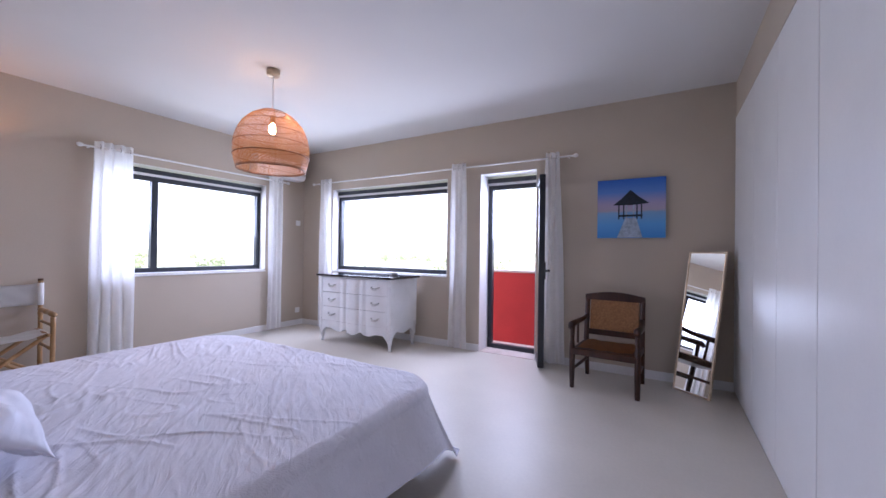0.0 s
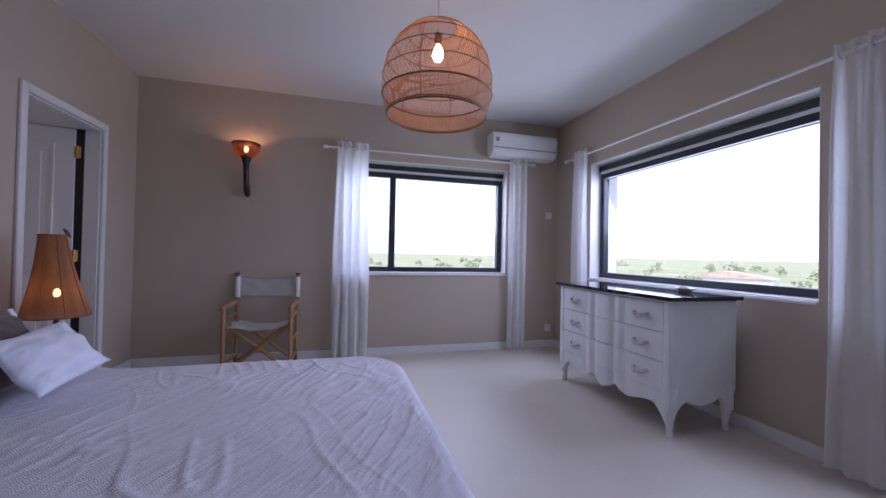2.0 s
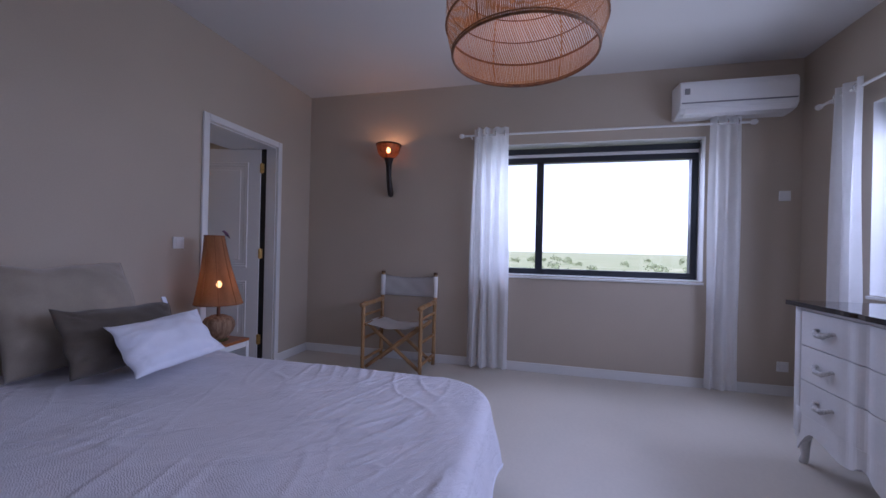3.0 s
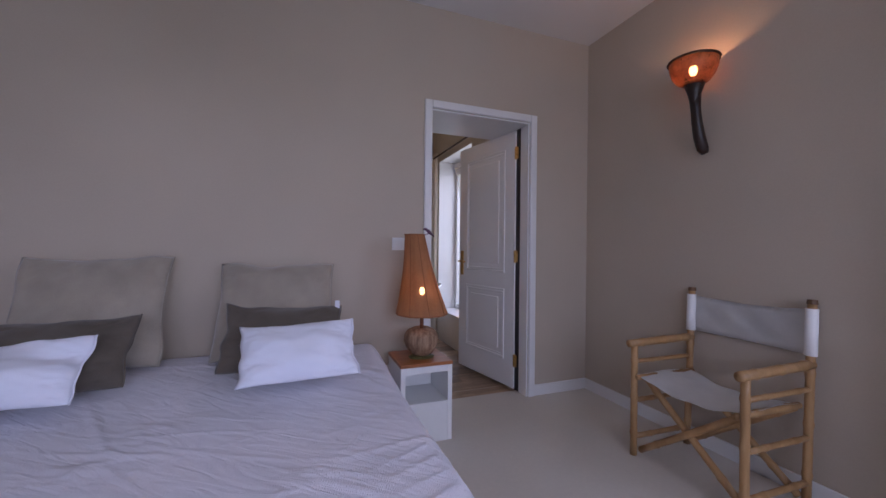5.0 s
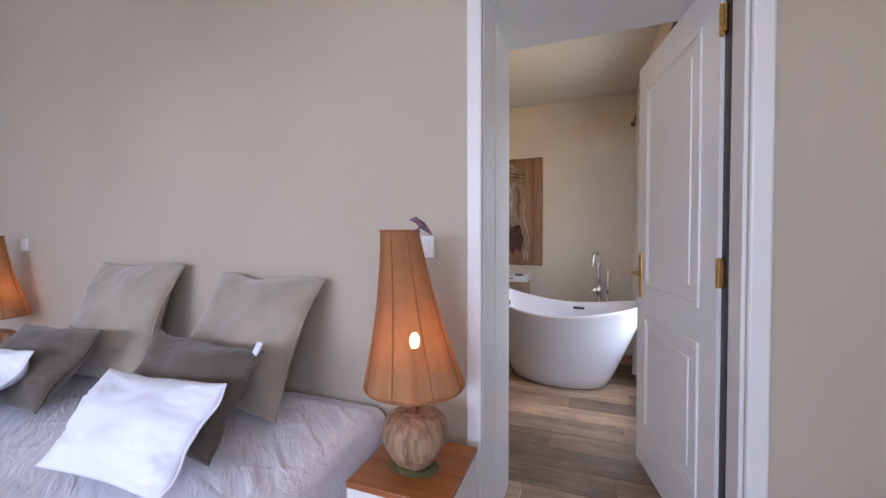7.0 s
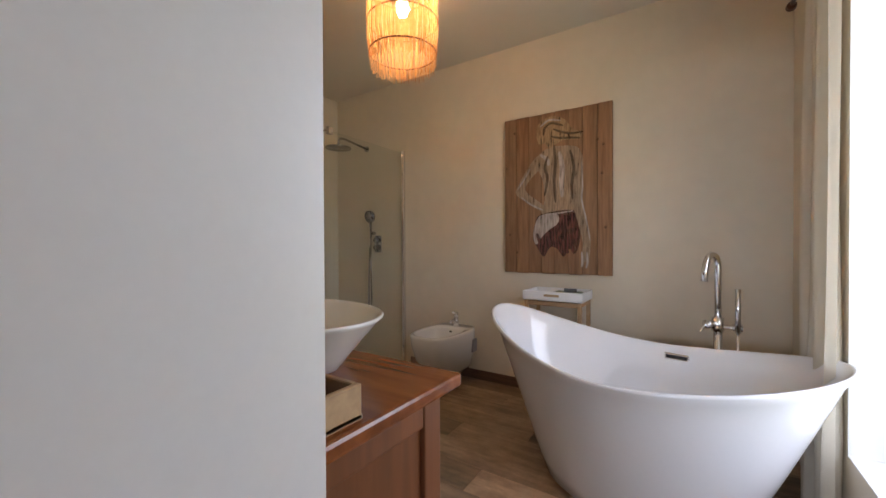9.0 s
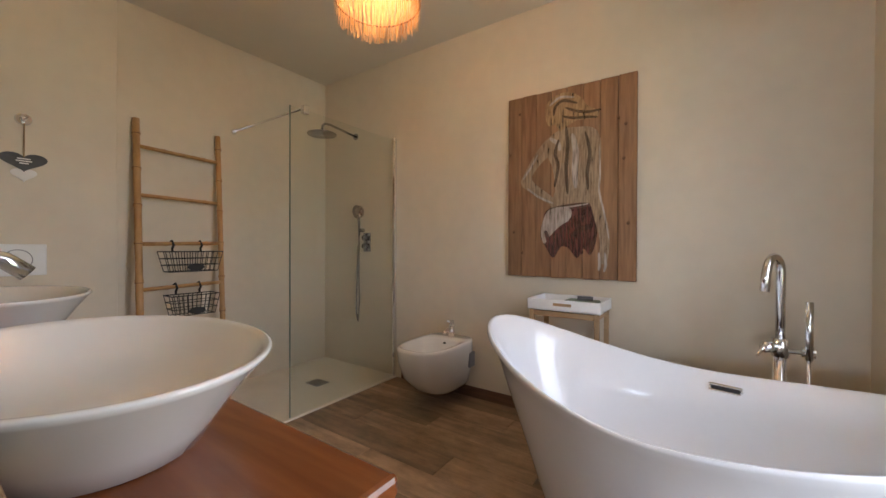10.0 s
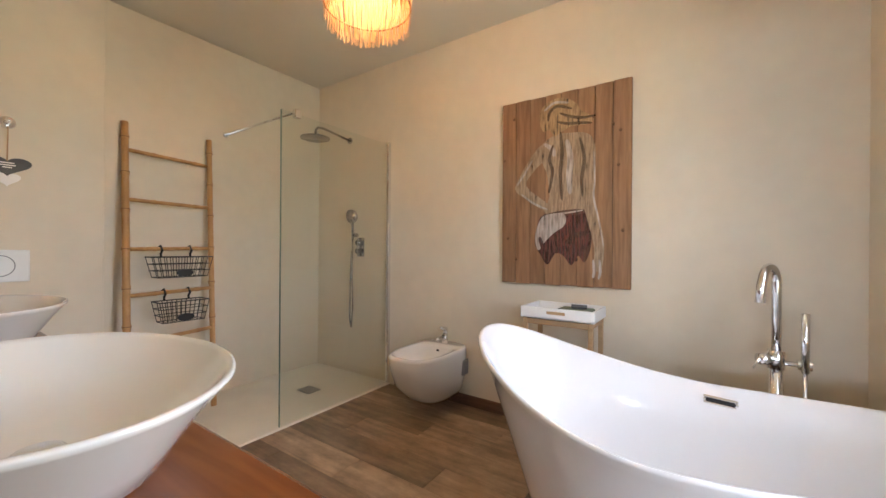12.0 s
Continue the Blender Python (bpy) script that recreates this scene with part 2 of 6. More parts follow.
M_BRASS = mat("aged_brass", (0.52, 0.33, 0.11), 0.32, 1.0, vary=0.15, scale=40)
M_CHAMP = mat("champagne_metal", (0.55, 0.43, 0.30), 0.35, 0.7, vary=0.08, scale=20)
M_MIRROR = mat("silvered_mirror", (0.90, 0.90, 0.89), 0.01, 1.0, vary=0.004, scale=1)
M_PLASTIC = mat("white_plastic", (0.80, 0.80, 0.79), 0.35, vary=0.01, scale=8)
M_GREY = mat("grey_plastic", (0.25, 0.25, 0.26), 0.5, vary=0.05, scale=8)
M_BLUE = mat("cobalt_glazed_pot", (0.006, 0.006, 0.035), 0.18, vary=0.2, scale=12, bump=0.1, bscale=60, coat=0.5)
M_RED = mat("red_render", (0.52, 0.035, 0.03), 0.8, vary=0.06, scale=2, bump=0.2, bscale=150)
M_STONE = mat("pale_coping_stone", (0.60, 0.50, 0.45), 0.75, vary=0.08, scale=5, bump=0.2, bscale=80)
M_OUTER = mat("white_outer_render", (0.74, 0.72, 0.68), 0.85, vary=0.04, scale=2, bump=0.2, bscale=120)
M_SLATE = mat("grey_heart_slate", (0.10, 0.10, 0.10), 0.7, vary=0.1, scale=20)
M_SCONCE = mat("red_brown_shell", (0.32, 0.12, 0.05), 0.4, vary=0.3, scale=25, bump=0.4, bscale=90, second=(0.10, 0.033, 0.016), trans=0.28, clear=0.28)
M_BULB = glow("warm_bulb", (1.0, 0.60, 0.26), 52.0)
M_BULB_T = glow("warm_lamp_bulb", (1.0, 0.55, 0.20), 13.0)
M_BULB_S = glow("warm_sconce_bulb", (1.0, 0.50, 0.18), 65.0)
M_BULB_B = glow("warm_bath_bulb", (1.0, 0.66, 0.34), 75.0)
M_PANE = glassy("window_glass", (0.97, 0.98, 0.98))
M_SCREEN = glassy("shower_glass", (0.965, 0.98, 0.97))

# ---- building blocks ----
def part(name, bm, material, parent=None, label="", smooth=False):
    me = bpy.data.meshes.new(name)
    bmesh.ops.recalc_face_normals(bm, faces=bm.faces)
    bm.to_mesh(me)
    bm.free()
    me.materials.append(material)
    if smooth:
        for p in me.polygons:
            p.use_smooth = True
    ob = new(name, me)
    ob.parent = parent
    if label:
        ob["label"] = label
    return ob


def root(name, m, label, category, group="", kind=""):
    ob = new(name)
    ob.empty_display_size = 0.05
    ob.matrix_world = m
    return tagged(ob, label, category, group, kind)


def setting(name, bm, material, label, category, smooth=False):
    return tagged(part(name, bm, material, None, "", smooth), label, category, "", "structure")


def box(bm, a, b, bev=0.0, seg=2):
    c = [(p + q) / 2 for p, q in zip(a, b)]
    s = [abs(q - p) for p, q in zip(a, b)]
    r = bmesh.ops.create_cube(bm, size=1.0, matrix=Matrix.Translation(c) @ Matrix.Diagonal((*s, 1)))
    if bev:
        es = list({e for v in r["verts"] for e in v.link_edges})
        bmesh.ops.bevel(bm, geom=es, offset=min(bev, min(s) * 0.45), segments=seg, affect="EDGES", profile=0.5)
    return bm


def B(a, b, bev=0.0, seg=2):
    return box(bmesh.new(), a, b, bev, seg)


def tube(bm, pts, r, seg=10, caps=True):
    """A round bar along points; r is one radius or one for each point."""
    pts = [Vector(p) for p in pts]
    rs = r if isinstance(r, (list, tuple)) else [r] * len(pts)
    rings, side = [], None
    for i, p in enumerate(pts):
        d = (pts[min(i + 1, len(pts) - 1)] - pts[max(i - 1, 0)]).normalized()
        if side is None:
            side = d.orthogonal().normalized()
        side = (side - d * side.dot(d)).normalized()
        up = d.cross(side)
        rings.append([bm.verts.new(p + rs[i] * (math.cos(2 * math.pi * k / seg) * side + math.sin(2 * math.pi * k / seg) * up)) for k in range(seg)])
    for a, b in zip(rings, rings[1:]):
        for k in range(seg):
            bm.faces.new((a[k], a[(k + 1) % seg], b[(k + 1) % seg], b[k]))
    if caps:
        bm.faces.new(rings[0][::-1])
        bm.faces.new(rings[-1])
    return bm


def TB(pts, r, seg=10):
    return tube(bmesh.new(), pts, r, seg)


def lathe(bm, prof, seg=32, at=(0, 0, 0), sx=1.0, sy=1.0):
    """Turns (radius, height) pairs round z; a radius of 0 closes the end."""
    rings = []
    for r, z in prof:
        if r <= 1e-6:
            rings.append([bm.verts.new((at[0], at[1], at[2] + z))])
        else:
            rings.append([bm.verts.new((at[0] + sx * r * math.cos(2 * math.pi * k / seg), at[1] + sy * r * math.sin(2 * math.pi * k / seg), at[2] + z)) for k in range(seg)])
    for a, b in zip(rings, rings[1:]):
        for k in range(seg):
            l = (k + 1) % seg
            if len(a) == 1 and len(b) > 1:
                bm.faces.new((a[0], b[l], b[k]))
            elif len(b) == 1 and len(a) > 1:
                bm.faces.new((a[k], a[l], b[0]))
            elif len(a) > 1:
                bm.faces.new((a[k], a[l], b[l], b[k]))
    return bm


def LT(prof, seg=32, at=(0, 0, 0), sx=1.0, sy=1.0):
    return lathe(bmesh.new(), prof, seg, at, sx, sy)


def prism(bm, poly, y0, y1):
    """A slab with the outline poly in x and z, from y0 to y1."""
    f = [bm.verts.new((x, y0, z)) for x, z in poly]
    k = [bm.verts.new((x, y1, z)) for x, z in poly]
    bm.faces.new(f)
    bm.faces.new(k[::-1])
    for i in range(len(poly)):
        j = (i + 1) % len(poly)
        bm.faces.new((f[i], k[i], k[j], f[j]))
    return bm


def wall_with_holes(axis, p0, p1, u0, u1, z0, z1, holes):
    """A thick wall from p0 to p1 across its axis, with openings (u0, u1, z0, z1) right through it."""
    bm = bmesh.new()
    us = sorted({u0, u1, *[h[0] for h in holes], *[h[1] for h in holes]})
    for a, b in zip(us, us[1:]):
        spans, lo = [], z0
        for h in sorted((h for h in holes if h[0] <= a + 1e-6 and h[1] >= b - 1e-6), key=lambda h: h[2]):
            if h[2] > lo:
                spans.append((lo, h[2]))
            lo = h[3]
        if lo < z1:
            spans.append((lo, z1))
        for c, d in spans:
            box(bm, (p0, a, c) if axis == "x" else (a, p0, c), (p1, b, d) if axis == "x" else (b, p1, d))
    bmesh.ops.remove_doubles(bm, verts=bm.verts, dist=1e-5)
    return bm


def frame_bars(u0, u1, z0, z1, w, put):
    """Four bars of a frame; put maps (u0, z0, u1, z1) to a box's two corners."""
    bm = bmesh.new()
    for a in ((u0, z0, u1, z0 + w), (u0, z1 - w, u1, z1), (u0, z0 + w, u0 + w, z1 - w), (u1 - w, z0 + w, u1, z1 - w)):
        box(bm, *put(*a), 0.004, 1)
    return bm


# ---- rooms ----
W, N, S, E, H = -4.79, 5.20, 0.62, 0.96, 2.80
BN, BS, BW, BE, BH, BF = 0.14, -2.43, -4.28, -0.53, 2.70, -0.03
WA = (2.53, 4.495, 0.92, 2.185)
WN = (-4.115, -2.035, 0.915, 2.175)
DN = (-1.565, -0.86, 0.0, 2.19)
DB = (-4.235, -3.44, -0.03, 2.10)
DE = (0.02, 0.86, 0.0, 2.10)
WB = (-1.50, -0.52, 0.35, 2.25)

setting("floor", B((W - 0.1, 0.48, -0.2), (E + 0.7, N + 0.12, 0)), M_FLOOR, "smooth cream cement floor of the bedroom", "floor")
setting("ceiling", B((W - 0.35, S - 0.2, H), (E + 0.7, N + 0.35, H + 0.25)), M_CEIL, "plain white painted bedroom ceiling", "ceiling")
setting("wall_west", wall_with_holes("x", W - 0.35, W, S - 0.02, N, -0.2, H, [WA]), M_WALL, "greige painted wall with a wide window", "wall")
setting("wall_north", wall_with_holes("y", N, N + 0.35, W - 0.35, E + 0.7, -0.2, H, [WN, DN]), M_WALL, "greige painted wall with window and balcony door", "wall")
setting("wall_south", wall_with_holes("y", 0.40, S, W - 0.35, E + 0.7, -0.2, H, [DB, DE]), M_WALL, "greige painted wall behind the bed", "wall")
setting("wall_east", wall_with_holes("x", E, E + 0.7, S, N, -0.2, H, [(S, N, 0.0, 2.49)]), M_WALL, "greige painted strip above the wardrobe", "wall")
setting("wall_wardrobe_back", B((E + 0.7, 0.15, -0.2), (E + 0.9, N + 0.35, H)), M_WALL, "plain wall behind the wardrobe", "wall")

setting("bathroom_floor", B((BW - 0.1, BS - 0.1, -0.25), (BE + 0.1, 0.478, BF - 0.006)), M_GROUT, "brown wood-look plank floor of the bathroom", "floor")
setting("bathroom_ceiling", B((BW - 0.3, BS - 0.3, BH), (BE + 0.3, 0.40, BH + 0.25)), M_BCEIL, "plain cream painted bathroom ceiling", "ceiling")
setting("bathroom_wall_north", wall_with_holes("y", BN, 0.398, BW - 0.3, BE + 0.3, -0.25, BH, [(DB[0] - 0.03, DB[1], DB[2], DB[3])]), M_BATH, "cream plaster wall with the bathroom doorway", "wall")
setting("bathroom_wall_south", B((BW - 0.3, BS - 0.3, -0.25), (BE + 0.3, BS, BH)), M_BATH, "cream plaster wall behind the bathtub", "wall")
setting("bathroom_wall_east", B((BE, BS, -0.25), (BE + 0.3, BN, BH)), M_BATH, "cream plaster wall of the shower", "wall")
setting("bathroom_wall_west", wall_with_holes("x", BW - 0.3, BW, BS, BN, -0.25, BH, [WB]), M_BATH, "cream plaster wall with a window", "wall")
setting("cistern_wall", B((-0.66, -0.76, -0.2), (BE, BN, BH), 0.004), M_BATH, "cream plaster boxed-out cistern wall", "wall")

# white plaster reveals that line the openings
def lining(name, axis, p0, p1, hole, t=0.004, floor_too=True):
    u0, u1, z0, z1 = hole
    bm = bmesh.new()
    put = (lambda a, b, c, d: ((p0, a, b), (p1, c, d))) if axis == "x" else (lambda a, b, c, d: ((a, p0, b), (c, p1, d)))
    box(bm, *put(u0, z0, u0 + t, z1))
    box(bm, *put(u1 - t, z0, u1, z1))
    box(bm, *put(u0 + t, z1 - t, u1 - t, z1))
    if floor_too:
        box(bm, *put(u0 + t, z0, u1 - t, z0 + t))
    return setting(name, bm, M_TRIM, "white painted reveal lining the opening", "reveal")


lining("reveal_window_west", "x", W - 0.349, W + 0.002, WA)
lining("reveal_window_north", "y", N - 0.002, N + 0.349, WN)
lining("reveal_balcony_door", "y", N - 0.002, N + 0.349, DN, floor_too=False)
lining("reveal_bath_window", "x", BW - 0.299, BW + 0.002, WB)

# sills
setting("window_sill_west", B((W - 0.12, WA[0], 0.892), (W + 0.025, WA[1], 0.912), 0.004), M_TRIM, "white window sill", "window sill")
setting("window_sill_north", B((WN[0], N - 0.025, 0.892), (WN[1], N + 0.12, 0.912), 0.004), M_TRIM, "white window sill", "window sill")

# baseboards
for nm, a, b in (("baseboard_west", (W, S, 0), (W + 0.012, N, 0.085)), ("baseboard_north", (W + 0.012, N - 0.012, 0), (DN[0], N, 0.085)), ("baseboard_north_corner", (DN[1], N - 0.012, 0), (E, N, 0.085)),
                 ("baseboard_south", (-3.383, S, 0), (-0.06, S + 0.012, 0.085)), ("baseboard_south_corner", (W + 0.012, S, 0), (-4.29, S + 0.012, 0.085))):
    setting(nm, B(a, b, 0.003, 1), M_TRIM, "low white painted skirting board", "baseboard")
setting("baseboard_bathroom", B((-2.95, BS, BF), (-1.55, BS + 0.012, 0.05), 0.003, 1), wood("brown_skirting_tile", (0.16, 0.09, 0.055), (0.07, 0.04, 0.025), "x", 0.45), "dark wood-look skirting tile", "baseboard")


# ---- windows and balcony door ----
def window(name, axis, p, hole, mull, label, M_F=M_DARK):
    u0, u1, z0, z1 = hole
    w = root(name, Matrix(), label, "window", "", "structure")
    put = (lambda a, b, c, d: ((p - 0.035, a, b), (p + 0.035, c, d))) if axis == "x" else (lambda a, b, c, d: ((a, p - 0.035, b), (c, p + 0.035, d)))
    zt = z1 - 0.105
    part("window_frame", frame_bars(u0 + 0.005, u1 - 0.005, z0 + 0.008, zt, 0.055, put), M_F, w)
    put2 = (lambda a, b, c, d: ((p - 0.003, a, b), (p + 0.003, c, d))) if axis == "x" else (lambda a, b, c, d: ((a, p - 0.003, b), (c, p + 0.003, d)))
    edges = [u0 + 0.06, *[v for m in mull for v in (m - 0.035, m + 0.035)], u1 - 0.06]
    for m in mull:
        part("mullion", B(*put(m - 0.035, z0 + 0.06, m + 0.035, zt - 0.055), 0.004, 1), M_F, w)
        if axis == "x":
            part("window_handle", B((p + 0.035, m - 0.012, 1.42), (p + 0.06, m + 0.012, 1.56), 0.006), M_BLACK, w)
    for a, b in zip(edges[::2], edges[1::2]):
        g = part("pane", B(*put2(a, z0 + 0.06, b, zt - 0.055)), M_PANE, w)
        g.visible_shadow = False
    # shutter housing over the frame: pale strip, dark slot
    q = (lambda a, b, c, d, e, f: ((p - 0.03 + e, a, b), (p + 0.03 + f, c, d))) if axis == "x" else (lambda a, b, c, d, e, f: ((a, p - 0.03 - f, b), (c, p + 0.03 - e, d)))
    part("shutter_strip", B(*q(u0 + 0.005, zt, u1 - 0.005, zt + 0.03, 0, 0.012), 0.002, 1), M_TRIM, w)
    part("shutter_slot", B(*q(u0 + 0.005, zt + 0.03, u1 - 0.005, z1 - 0.022, -0.01, 0.03), 0.002, 1), M_F, w)
    return w


window("window_1", "x", W - 0.16, WA, [3.108], "wide dark-framed window with a narrow side sash")
window("window_2", "y", N + 0.16, WN, [], "wide dark-framed picture window over the chest")
window("window_3", "x", BW - 0.26, WB, [], "tall white-framed bathroom window behind a curtain", M_TRIM)

dr = root("door_1", Matrix(), "dark-framed glazed balcony door standing open inwards", "door", "", "structure")
put = lambda a, b, c, d: ((a, N + 0.245, b), (c, N + 0.315, d))
part("door_frame", frame_bars(DN[0] + 0.005, DN[1] - 0.005, 0.002, 2.082, 0.055, put), M_DARK, dr)
part("threshold", B((DN[0], N + 0.0, -0.01), (DN[1], N + 0.349, 0.006), 0.002, 1), M_STONE, dr)
part("shutter_strip", B((DN[0] + 0.005, N + 0.235, 2.082), (DN[1] - 0.005, N + 0.31, 2.112), 0.002, 1), M_TRIM, dr)
part("shutter_slot", B((DN[0] + 0.005, N + 0.21, 2.112), (DN[1] - 0.005, N + 0.32, 2.165), 0.002, 1), M_DARK, dr)
leaf = part("door_leaf", frame_bars(-0.64, 0.0, 0.03, 2.05, 0.075, lambda a, b, c, d: ((a, -0.05, b), (c, 0.012, d))), M_DARK, dr, "dark glazed leaf swung into the room")
leaf.matrix_local = pose(-0.93, N + 0.24, 0, 0, 0, 110)
g = part("pane", B((-0.57, -0.022, 0.1), (-0.07, -0.016, 1.98)), M_PANE, leaf)
g.visible_shadow = False
hb = B((-0.615, -0.062, 0.95), (-0.585, -0.05, 1.13), 0.004)
box(hb, (-0.615, -0.095, 1.03), (-0.595, -0.06, 1.05), 0.004)
box(hb, (-0.615, -0.105, 1.028), (-0.495, -0.09, 1.052), 0.005)
part("door_handle", hb, M_BLACK, leaf)


# ---- inner doors ----
def casing(name, hole, y, out, label):
    u0, u1, z0, z1 = hole
    c = root(name, Matrix(), label, "door frame", "", "structure")
    w, d = 0.055, 0.022 * out
    for nm, a, b in (("casing_side", (u0 - w, y, 0), (u0, y + d, z1 + w)), ("casing_side", (u1, y, 0), (u1 + w, y + d, z1 + w)), ("casing_head", (u0, y, z1), (u1, y + d, z1 + w))):
        part(nm, B(a, b, 0.007), M_TRIM, c)
    return c


c1 = casing("door_frame_bathroom", (DB[0], DB[1], 0, DB[3]), S, 1, "white moulded door frame of the bathroom")
part("jamb", B((DB[1] - 0.004, BN - 0.018, BF), (DB[1] + 0.006, S, DB[3]), 0.002, 1), M_TRIM, c1)
part("jamb", B((DB[0], 0.47, BF), (DB[0] + 0.012, S, DB[3]), 0.002, 1), M_TRIM, c1)
# black strip added on the jamb as the shade in the hinge gap
part("gap_shade", B((DB[0] + 0.012, 0.455, BF), (DB[0] + 0.015, 0.515, DB[3] - 0.012)), M_BLACK, c1, "black strip for the shade in the hinge gap")
part("head", B((DB[0] + 0.012, BN - 0.004, DB[3] - 0.012), (DB[1] - 0.004, S, DB[3]), 0.002, 1), M_TRIM, c1)
part("door_stop", B((DB[1] - 0.009, 0.40, BF), (DB[1] - 0.004, 0.44, DB[3] - 0.012), 0.002, 1), M_TRIM, c1)
part("casing_side", B((DB[1] + 0.006, BN, BF), (DB[1] + 0.06, BN - 0.016, DB[3] + 0.055), 0.005), M_TRIM, c1)
part("casing_head", B((DB[0], BN, DB[3]), (DB[1] + 0.006, BN - 0.016, DB[3] + 0.055), 0.005), M_TRIM, c1)
casing("door_frame_entrance", (DE[0], DE[1], 0, DE[3]), S, 1, "white moulded door frame of the entrance")


def panel_leaf(width, height):
    """A moulded door leaf with two sunk panels, its hinge edge at x = 0, reaching to x = width."""
    bm = B((0, -0.02, 0.008), (width, 0.02, height), 0.002, 1)
    for z0, z1 in ((0.22, 0.80), (0.93, height - 0.13)):
        for s in (1, -1):
            x0, x1, y = 0.12, width - 0.12, 0.02 * s
            for k, (i, o, hgt) in enumerate(((0.0, 0.022, 0.007), (0.022, 0.04, 0.003))):
                for a, b in (((x0 + i, z0 + i), (x1 - i, z0 + o)), ((x0 + i, z1 - o), (x1 - i, z1 - i)), ((x0 + i, z0 + o), (x0 + o, z1 - o)), ((x1 - o, z0 + o), (x1 - i, z1 - o))):
                    box(bm, (a[0], y - 0.004, a[1]), (b[0], y + hgt * s if s > 0 else y + hgt * s, b[1]), 0.003, 1)
            box(bm, (x0 + 0.075, y - 0.004, z0 + 0.075), (x1 - 0.075, y + 0.005 * s, z1 - 0.075), 0.004, 2)
    return bm


def lever(s):
    bm = B((-0.022, 0.02 * s, 0.93), (0.022, 0.027 * s, 1.16), 0.003)
    tube(bm, [(0, 0.02 * s, 1.06), (0, 0.07 * s, 1.06)], 0.009)
    tube(bm, [(0, 0.065 * s, 1.06), (-0.05, 0.072 * s, 1.062), (-0.11, 0.07 * s, 1.056)], [0.01, 0.009, 0.008])
    return bm


d2 = root("door_2", pose(-4.228, 0.457, 0, 0, 0, -79), "white two-panel bathroom door standing ajar", "door", "", "structure")
part("door_leaf", panel_leaf(0.785, 2.085), M_TRIM, d2)
for s in (1, -1):
    h = part("door_handle", lever(s), M_BRASS, d2, "brass lever handle")
    h.location = (0.73, 0, -0.05)
for z in (0.235, 1.07, 1.90):
    hb = TB([(-0.012, 0.022, z - 0.05), (-0.012, 0.022, z + 0.05)], 0.009)
    box(hb, (-0.034, 0.016, z - 0.045), (0.006, 0.025, z + 0.045), 0.002, 1)
    part("hinge", hb, M_BRASS, d2, "brass hinge")

d3 = root("door_3", pose(DE[0] + 0.005, 0.55, 0), "white two-panel entrance door standing shut", "door", "", "structure")
part("door_leaf", panel_leaf(DE[1] - DE[0] - 0.01, 2.07), M_TRIM, d3)

# ---- outdoors ----
setting("balcony_floor", B((-2.0, N + 0.35, -0.25), (E + 1.2, N + 1.1, -0.05)), M_STONE, "pale stone balcony floor", "balcony")
par = setting("balcony_parapet", B((-2.0, 6.05, -0.25), (E + 1.2, 6.25, 0.945)), M_RED, "red rendered balcony parapet", "parapet")
setting("parapet_coping", B((-2.0, 6.03, 0.945), (E + 1.2, 6.27, 0.975), 0.005), M_STONE, "pale stone coping on the parapet", "parapet")
setting("outer_wall_below", B((W - 0.35, S - 3.2, -6.0), (E + 0.9, N + 0.35, -0.26)), M_OUTER, "white rendered storey below", "wall")
M_LAND = mat("dry_grass_land", (0.38, 0.36, 0.21), 0.95, vary=0.3, scale=0.05, bump=0.3, bscale=0.8, second=(0.17, 0.22, 0.075))
gb = bmesh.new()
bmesh.ops.create_circle(gb, cap_ends=True, segments=64, radius=4000, matrix=Matrix.Translation((0, 0, -6)))
setting("ground", gb, M_LAND, "dry grassland and scrub to the horizon", "ground")
M_LEAF = mat("grey_green_foliage", (0.36, 0.40, 0.23), 0.8, vary=0.35, scale=0.6, trans=0.3)
M_BARK = mat("brown_bark", (0.12, 0.08, 0.05), 0.9, vary=0.2, scale=4, bump=0.4, bscale=30)
rng = random.Random(7)


def leaf_clump(verts, faces, c, r, n, size):
    """Small leaf tufts strewn through an uneven crown."""
    for _ in range(n):
        v = Vector((rng.gauss(0, 1), rng.gauss(0, 1), rng.gauss(0, 0.75))).normalized() * r * rng.uniform(0.45, 1.08)
        p = Vector(c) + v
        a = Vector((rng.uniform(-1, 1), rng.uniform(-1, 1), rng.uniform(-1, 1))).normalized() * size * rng.uniform(0.6, 1.3)
        b = a.orthogonal().normalized() * a.length * rng.uniform(0.5, 0.9)
        k = len(verts)
        verts += [p - a, p + b, p + a, p - b]
        faces.append((k, k + 1, k + 2, k + 3))


def scrub(name, spots, label):
    verts, faces = [], []
    for x, y, r in spots:
        for _ in range(4):
            leaf_clump(verts, faces, (x + rng.uniform(-r, r) * 0.7, y + rng.uniform(-r, r) * 0.7, -6 + r * rng.uniform(0.5, 1.25)), r * rng.uniform(0.4, 0.7), 30, r * 0.16)
    me = bpy.data.meshes.new(name)
    me.from_pydata(verts, [], faces)
    me.materials.append(M_LEAF)
    return tagged(new(name, me), label, "scrub", "", "stuff")


spots = []
for _ in range(300):
    ang, d = rng.uniform(-1.9, 0.75), 26 + 260 * rng.random() ** 1.3
    spots.append((math.sin(ang) * d - 2, math.cos(ang) * d + 3, rng.uniform(0.75, 1.45) * (1 + d / 190)))
scrub("scrub", spots, "grey-green scrub and far woods below the house")


